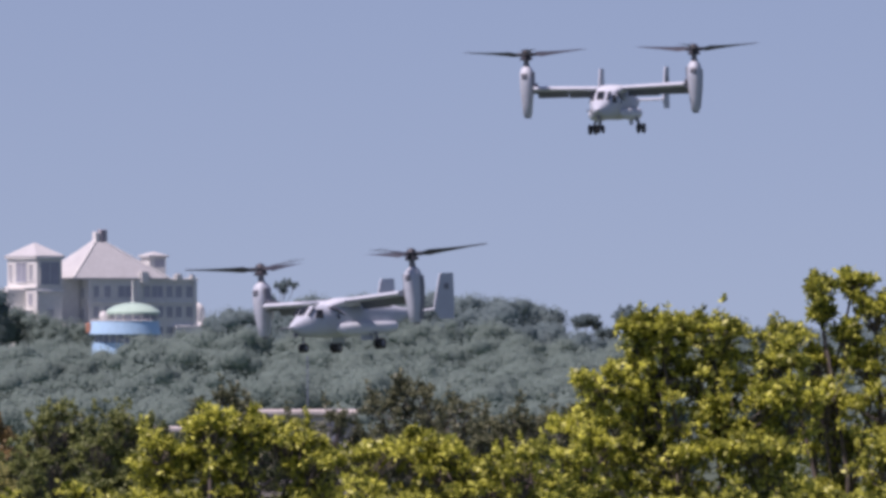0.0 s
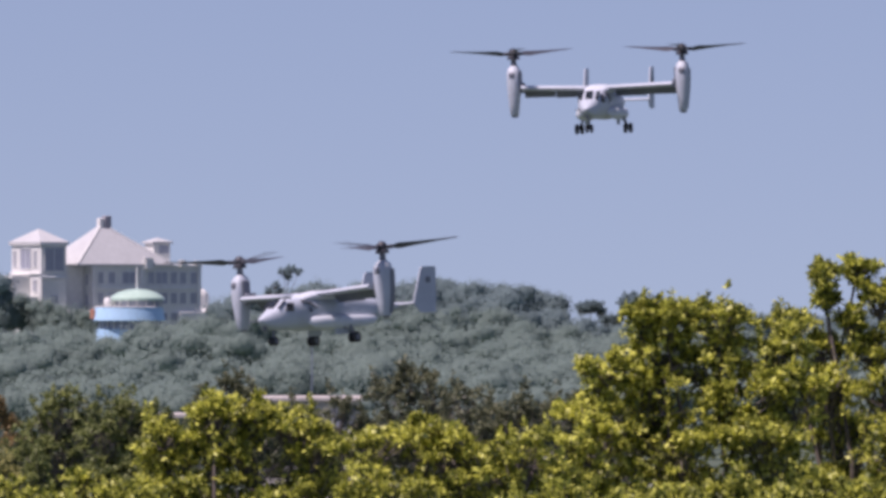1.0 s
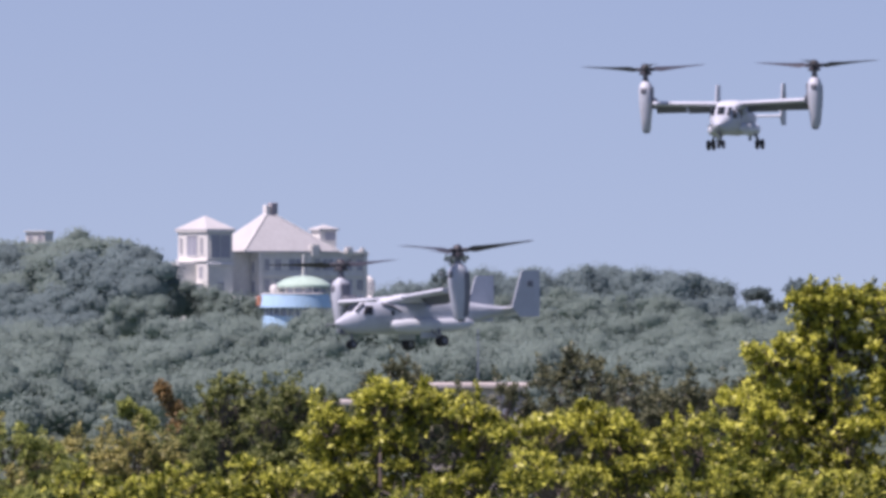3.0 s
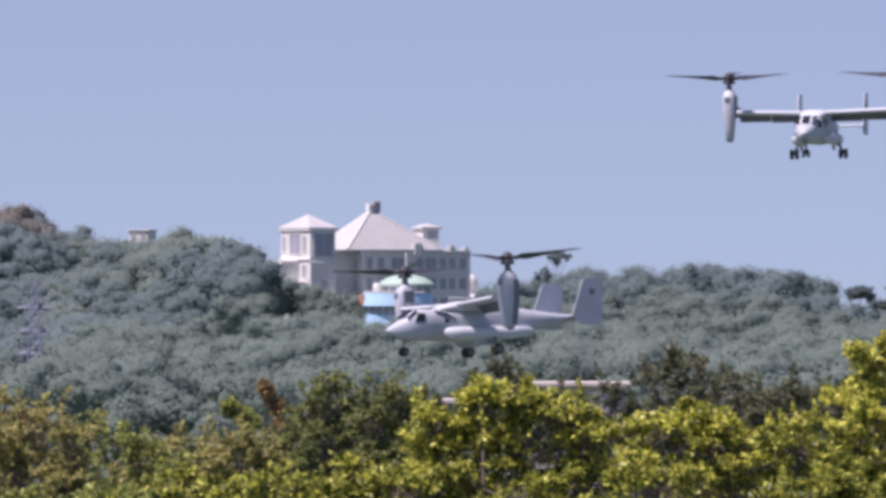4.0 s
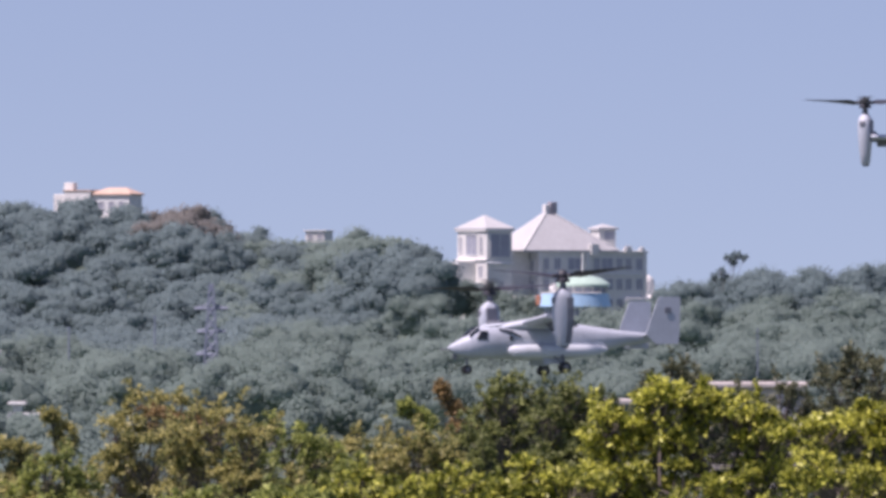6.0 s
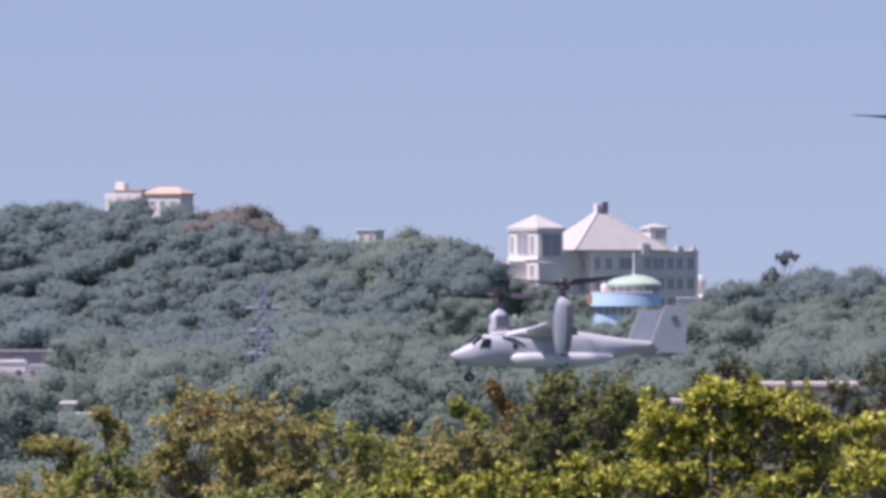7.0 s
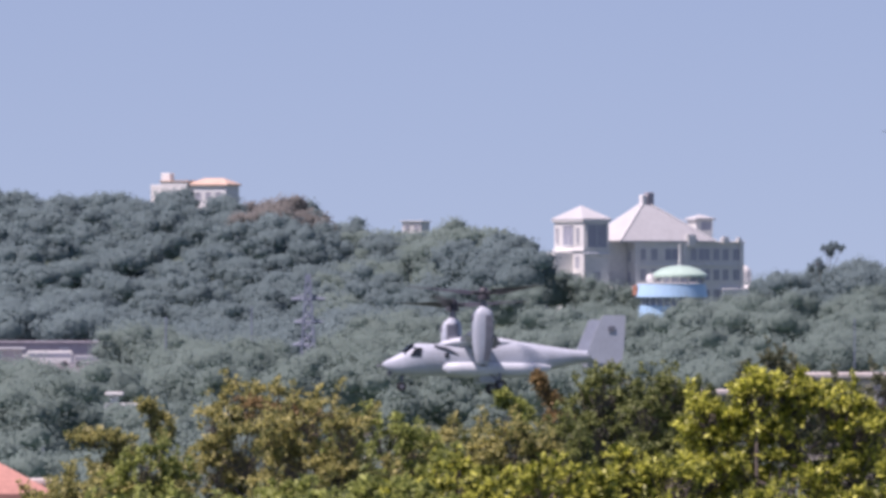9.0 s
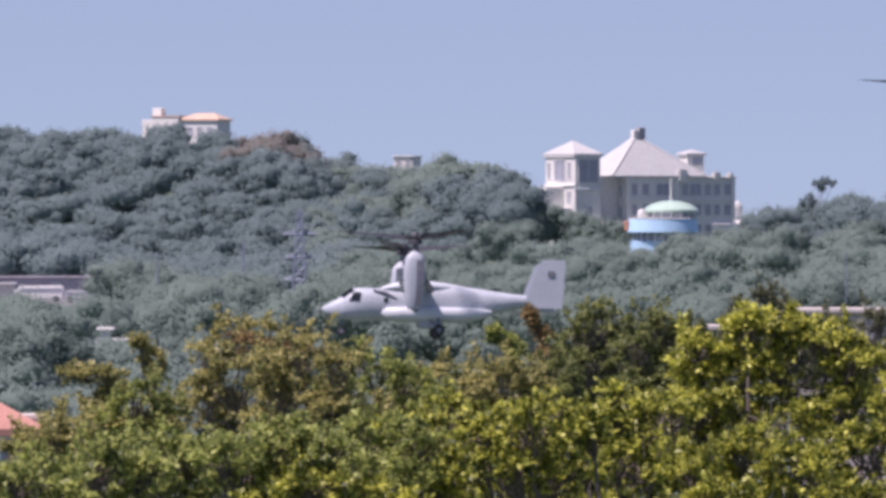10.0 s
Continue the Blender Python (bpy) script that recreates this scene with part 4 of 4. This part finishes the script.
villa()
cottage("house", -404, 142, 2590, (5.2, 6), -20, "plaster", "plaster", "small cream block house on the wooded crest", True)
cottage("house", -1160, -338, 520, (5.5, 5), 8, "white", "roof_red", "white house with a faded red hipped roof")
cottage("shed", -1090, -322, 525, (1.6, 2.4), 0, "white", "concrete", "small white annex beside the red-roofed house", True)
cottage("shed", -912, -185, 900, (1.9, 2), 20, "white", "white", "small white outbuilding between trees", True)
cottage("shed", -938, -165, 905, (0.8, 1), 0, "white", "white", "narrow white tank shed between trees", True)
cottage("warehouse", -1090, -72, 1575, (22, 9), 4, "roof_grey", "roof_grey", "long grey sheet-roofed warehouse in the valley", True)
cottage("warehouse", -1190, -84, 1420, (14, 8), 4, "concrete", "roof_pale", "pale-roofed long shed in the valley", True)
cottage("flat_building", 372, -133, 600, (5.4, 7), -3, "concrete", "concrete", "flat pale concrete roof among dark trees", True)
cottage("flat_building", 110, -163, 590, (1.6, 5), 2, "concrete", "concrete", "flat pale concrete roof corner among dark trees", True)


def vehicle(name, a, d, size, mat, label, category):
    """A parked vehicle seen side-on: body, window band, wheels with hubs."""
    x = a * d / K
    l, w, h = size
    ob = thing(name, Matrix.Translation((x, d, height(x, d))) @ pose(0, 0, 0, 0, 0, 2), label, category, "vehicles parked in the valley")
    part("body", soft_box((0, 0, h / 2 + 0.35), (l, w, h), 0.25, 2), M[mat], ob)
    part("window_band", soft_box((0, -w / 2, h * 0.68 + 0.35), (l * 0.9, 0.06, h * 0.26), 0.02), M["glass"], ob)
    for k in (-0.32, 0.32):
        tyre = part("wheel", Geo().turned([(0.3, -0.13), (0.45, -0.12), (0.48, 0), (0.45, 0.12), (0.3, 0.13)], 16, pose(k * l, -w / 2 + 0.1, 0.48, 90, 0, 0)), M["tyre"], ob)
        part("hub", Geo().turned([(0.2, -0.15), (0.26, 0), (0.2, 0.15)], 12, pose(k * l, -w / 2 + 0.1, 0.48, 90, 0, 0)), M["steel"], tyre)


field(-1500, -935, 1120, 1610, "asphalt", "yard", "pale worn asphalt yard on the valley floor", 0.06)
vehicle("coach", -1053, 1490, (6.9, 2.4, 2.1), "white", "white parked coach in the valley", "bus")
vehicle("van", -1118, 1470, (4.4, 1.8, 1.6), "white", "white parked van in the valley", "van")
vehicle("van", -985, 1500, (4.2, 1.8, 1.5), "roof_pale", "pale grey parked van in the valley", "van")
vehicle("car", -1092, 1400, (4.0, 1.7, 1.2), "white", "white parked car in the valley", "car")


# ---- pylons and poles ----
def pylon(a, e0, e1, d, arms, wide):
    foot, top = spot(a, e0, d), spot(a, e1, d)
    z0 = min(height(foot.x, foot.y), foot.z)
    H = top.z - z0
    ob = thing("pylon", Matrix.Translation((foot.x, foot.y, z0)), "grey lattice power pylon in front of the wooded hill", "pylon")
    g = Geo()
    w0, w1 = wide, wide * 0.22
    for sx in (-1, 1):
        for sy in (-1, 1):
            g.tube((sx * w0, sy * w0, 0), (sx * w1, sy * w1, H), 0.2, 0.13, 4)
    n = 9
    for k in range(n):
        za, zb = H * k / n, H * (k + 1) / n
        wa, wb = w0 + (w1 - w0) * k / n, w0 + (w1 - w0) * (k + 1) / n
        for sy in (-1, 1):
            g.tube((-wa, sy * wa, za), (wb, sy * wb, zb), 0.13, 0.13, 4)
            g.tube((wa, sy * wa, za), (-wb, sy * wb, zb), 0.13, 0.13, 4)
    part("mast", g, M["galv"], ob)
    for e, w in arms:
        z = H - (e1 - e) * d / K
        part("crossarm", Geo().tube((-w, 0, z), (w, 0, z + 0.05), 0.24, 0.24, 4).tube((-w, 0, z), (0, 0, z + 0.9), 0.1, 0.1, 4).tube((w, 0, z), (0, 0, z + 0.9), 0.1, 0.1, 4), M["galv"], ob)


pylon(-595, -110, 50, 1580, ((5, 2.6), (-36, 2.2), (-76, 2.4)), 1.3)


def pole(a, e0, e1, d, r, label):
    p, q = spot(a, e0, d), spot(a, e1, d)
    z0 = min(p.z, height(p.x, p.y))
    ob = thing("utility_pole", Matrix.Translation((p.x, p.y, z0)), label, "pole", "poles in the valley")
    part("shaft", Geo().tube((0, 0, 0), (0, 0, q.z - z0), r, r * 0.7), M["galv"], ob)
    part("cap", Geo().tube((0, 0, q.z - z0), (0, 0, q.z - z0 + 0.3), r * 1.1, r * 0.8), M["galv"], ob)


pole(-695, -100, -12, 1580, 0.15, "slim grey steel pole among the woods")
pole(-847, -110, -30, 1450, 0.14, "weathered grey pole above the trees")
pole(372, -140, -35, 940, 0.07, "slim grey lamp pole in front of the woods")
pole(-1065, -330, -265, 640, 0.06, "thin street pole near the red-roofed house")


# ---- single trees on the skyline ----
def skyline_tree(a, e, w, d, label):
    x = a * d / K
    base = Vector((x, d, height(x, d)))
    s = d / K
    top = spot(a, e, d)
    r = w * s
    bl = [(RNG.normal() * r * 0.5, RNG.normal() * r * 0.5, top.z - base.z - r * (0.5 + 0.5 * RNG.random()), r * 0.5, r * 0.5, r * 0.38) for _ in range(7)]
    crown_tree("skyline_tree", base, bl, M["hazed_ridge"], 0.4, 9.0, 7, label, "single trees on the ridge", trunk=0.16, fill=0.5)


def leaning_tree():
    """A slim tree whose open crown leans to one side of its trunk."""
    d, sc = 1975.0, 1975.0 / K
    x = 318 * sc
    base = Vector((x, d, height(x, d)))
    bl = []
    for a, e, w, h in ((322, 92, 9, 6), (335, 97, 12, 6), (347, 93, 9, 5), (330, 84, 7, 5), (308, 68, 8, 6), (300, 58, 10, 7), (316, 56, 9, 8)):
        p = spot(a, e, d) - base
        bl.append((p.x, p.y, p.z, w * sc, w * sc, h * sc))
    crown_tree("skyline_tree", base, bl, M["hazed_ridge"], 0.34, 16.0, 7, "slim leaning tree with an open crown above the ridge", "single trees on the ridge", trunk=0.24, lumps=6)


leaning_tree()
skyline_tree(865, 45, 20, 2050, "single dark tree on the bare ridge")
skyline_tree(950, 62, 34, 2060, "round-crowned tree on the ridge")
skyline_tree(905, 20, 20, 2060, "small tree on the ridge")


# ---- movement ----
def motions():
    low = [(0.0, 18.81, 766.5, 15.29, -127.6, 1.3, 4.4), (1.0, 16.5, 763.3, 14.76, -131.9, 1.1, 4.3), (2.0, 13.8, 760.1, 14.24, -136.7, 0.9, 4.2), (2.6, 11.87, 758.2, 13.78, -140.3, 0.8, 4.1), (3.9, 7.43, 754.0, 12.92, -147.4, 0.5, 4.0), (5.0, 3.12, 750.6, 12.06, -152.3, 0.3, 3.9), (6.1, -1.27, 747.1, 11.52, -157.9, 0.0, 3.7), (7.4, -5.80, 743.0, 10.69, -162.4, -0.3, 3.6), (8.2, -9.25, 740.5, 10.17, -167.2, -0.4, 3.5), (9.3, -13.34, 737.1, 9.43, -171.0, -0.7, 3.4), (10.0, -15.9, 735.0, 8.96, -175.1, -0.8, 3.3)]
    high = [(0.0, 42.87, 842.2, 33.28, -104.0, 1.1, 1.6), (1.3, 41.00, 841.6, 31.79, -102.6, 0.8, 1.4), (2.7, 38.98, 840.9, 30.0, -102.6, 0.5, 1.2), (3.9, 37.05, 840.4, 28.92, -101.3, 0.2, 1.0), (5.0, 35.18, 839.8, 27.69, -103.3, -0.1, 0.9), (6.1, 33.28, 839.3, 26.70, -105.6, -0.3, 0.7), (7.5, 32.88, 838.7, 24.78, -107.0, -0.5, 0.5), (9.0, 31.52, 837.9, 23.30, -109.0, -0.6, 0.3), (10.0, 30.13, 837.5, 22.16, -110.0, -0.7, 0.2)]
    for craft, rows in ((low_craft, low), (high_craft, high)):
        walk(craft, [(t, pose(x, y, z, roll, pitch, yaw)) for t, x, y, z, yaw, pitch, roll in rows])
    # 400 turns a minute, the two rotors of a craft against each other
    for rot, sgn, start in ((low_rotors[0], 1, 37.6), (low_rotors[1], -1, 97.6), (high_rotors[0], 1, 34.0), (high_rotors[1], -1, 44.0)):
        rows = [(k / FPS, pose(0.12 + WING, sgn * 7.1, 6.55, 0, 0, (start + sgn * 80.0 * k) % 360)) for k in range(301)]
        walk(rot, rows)


motions()
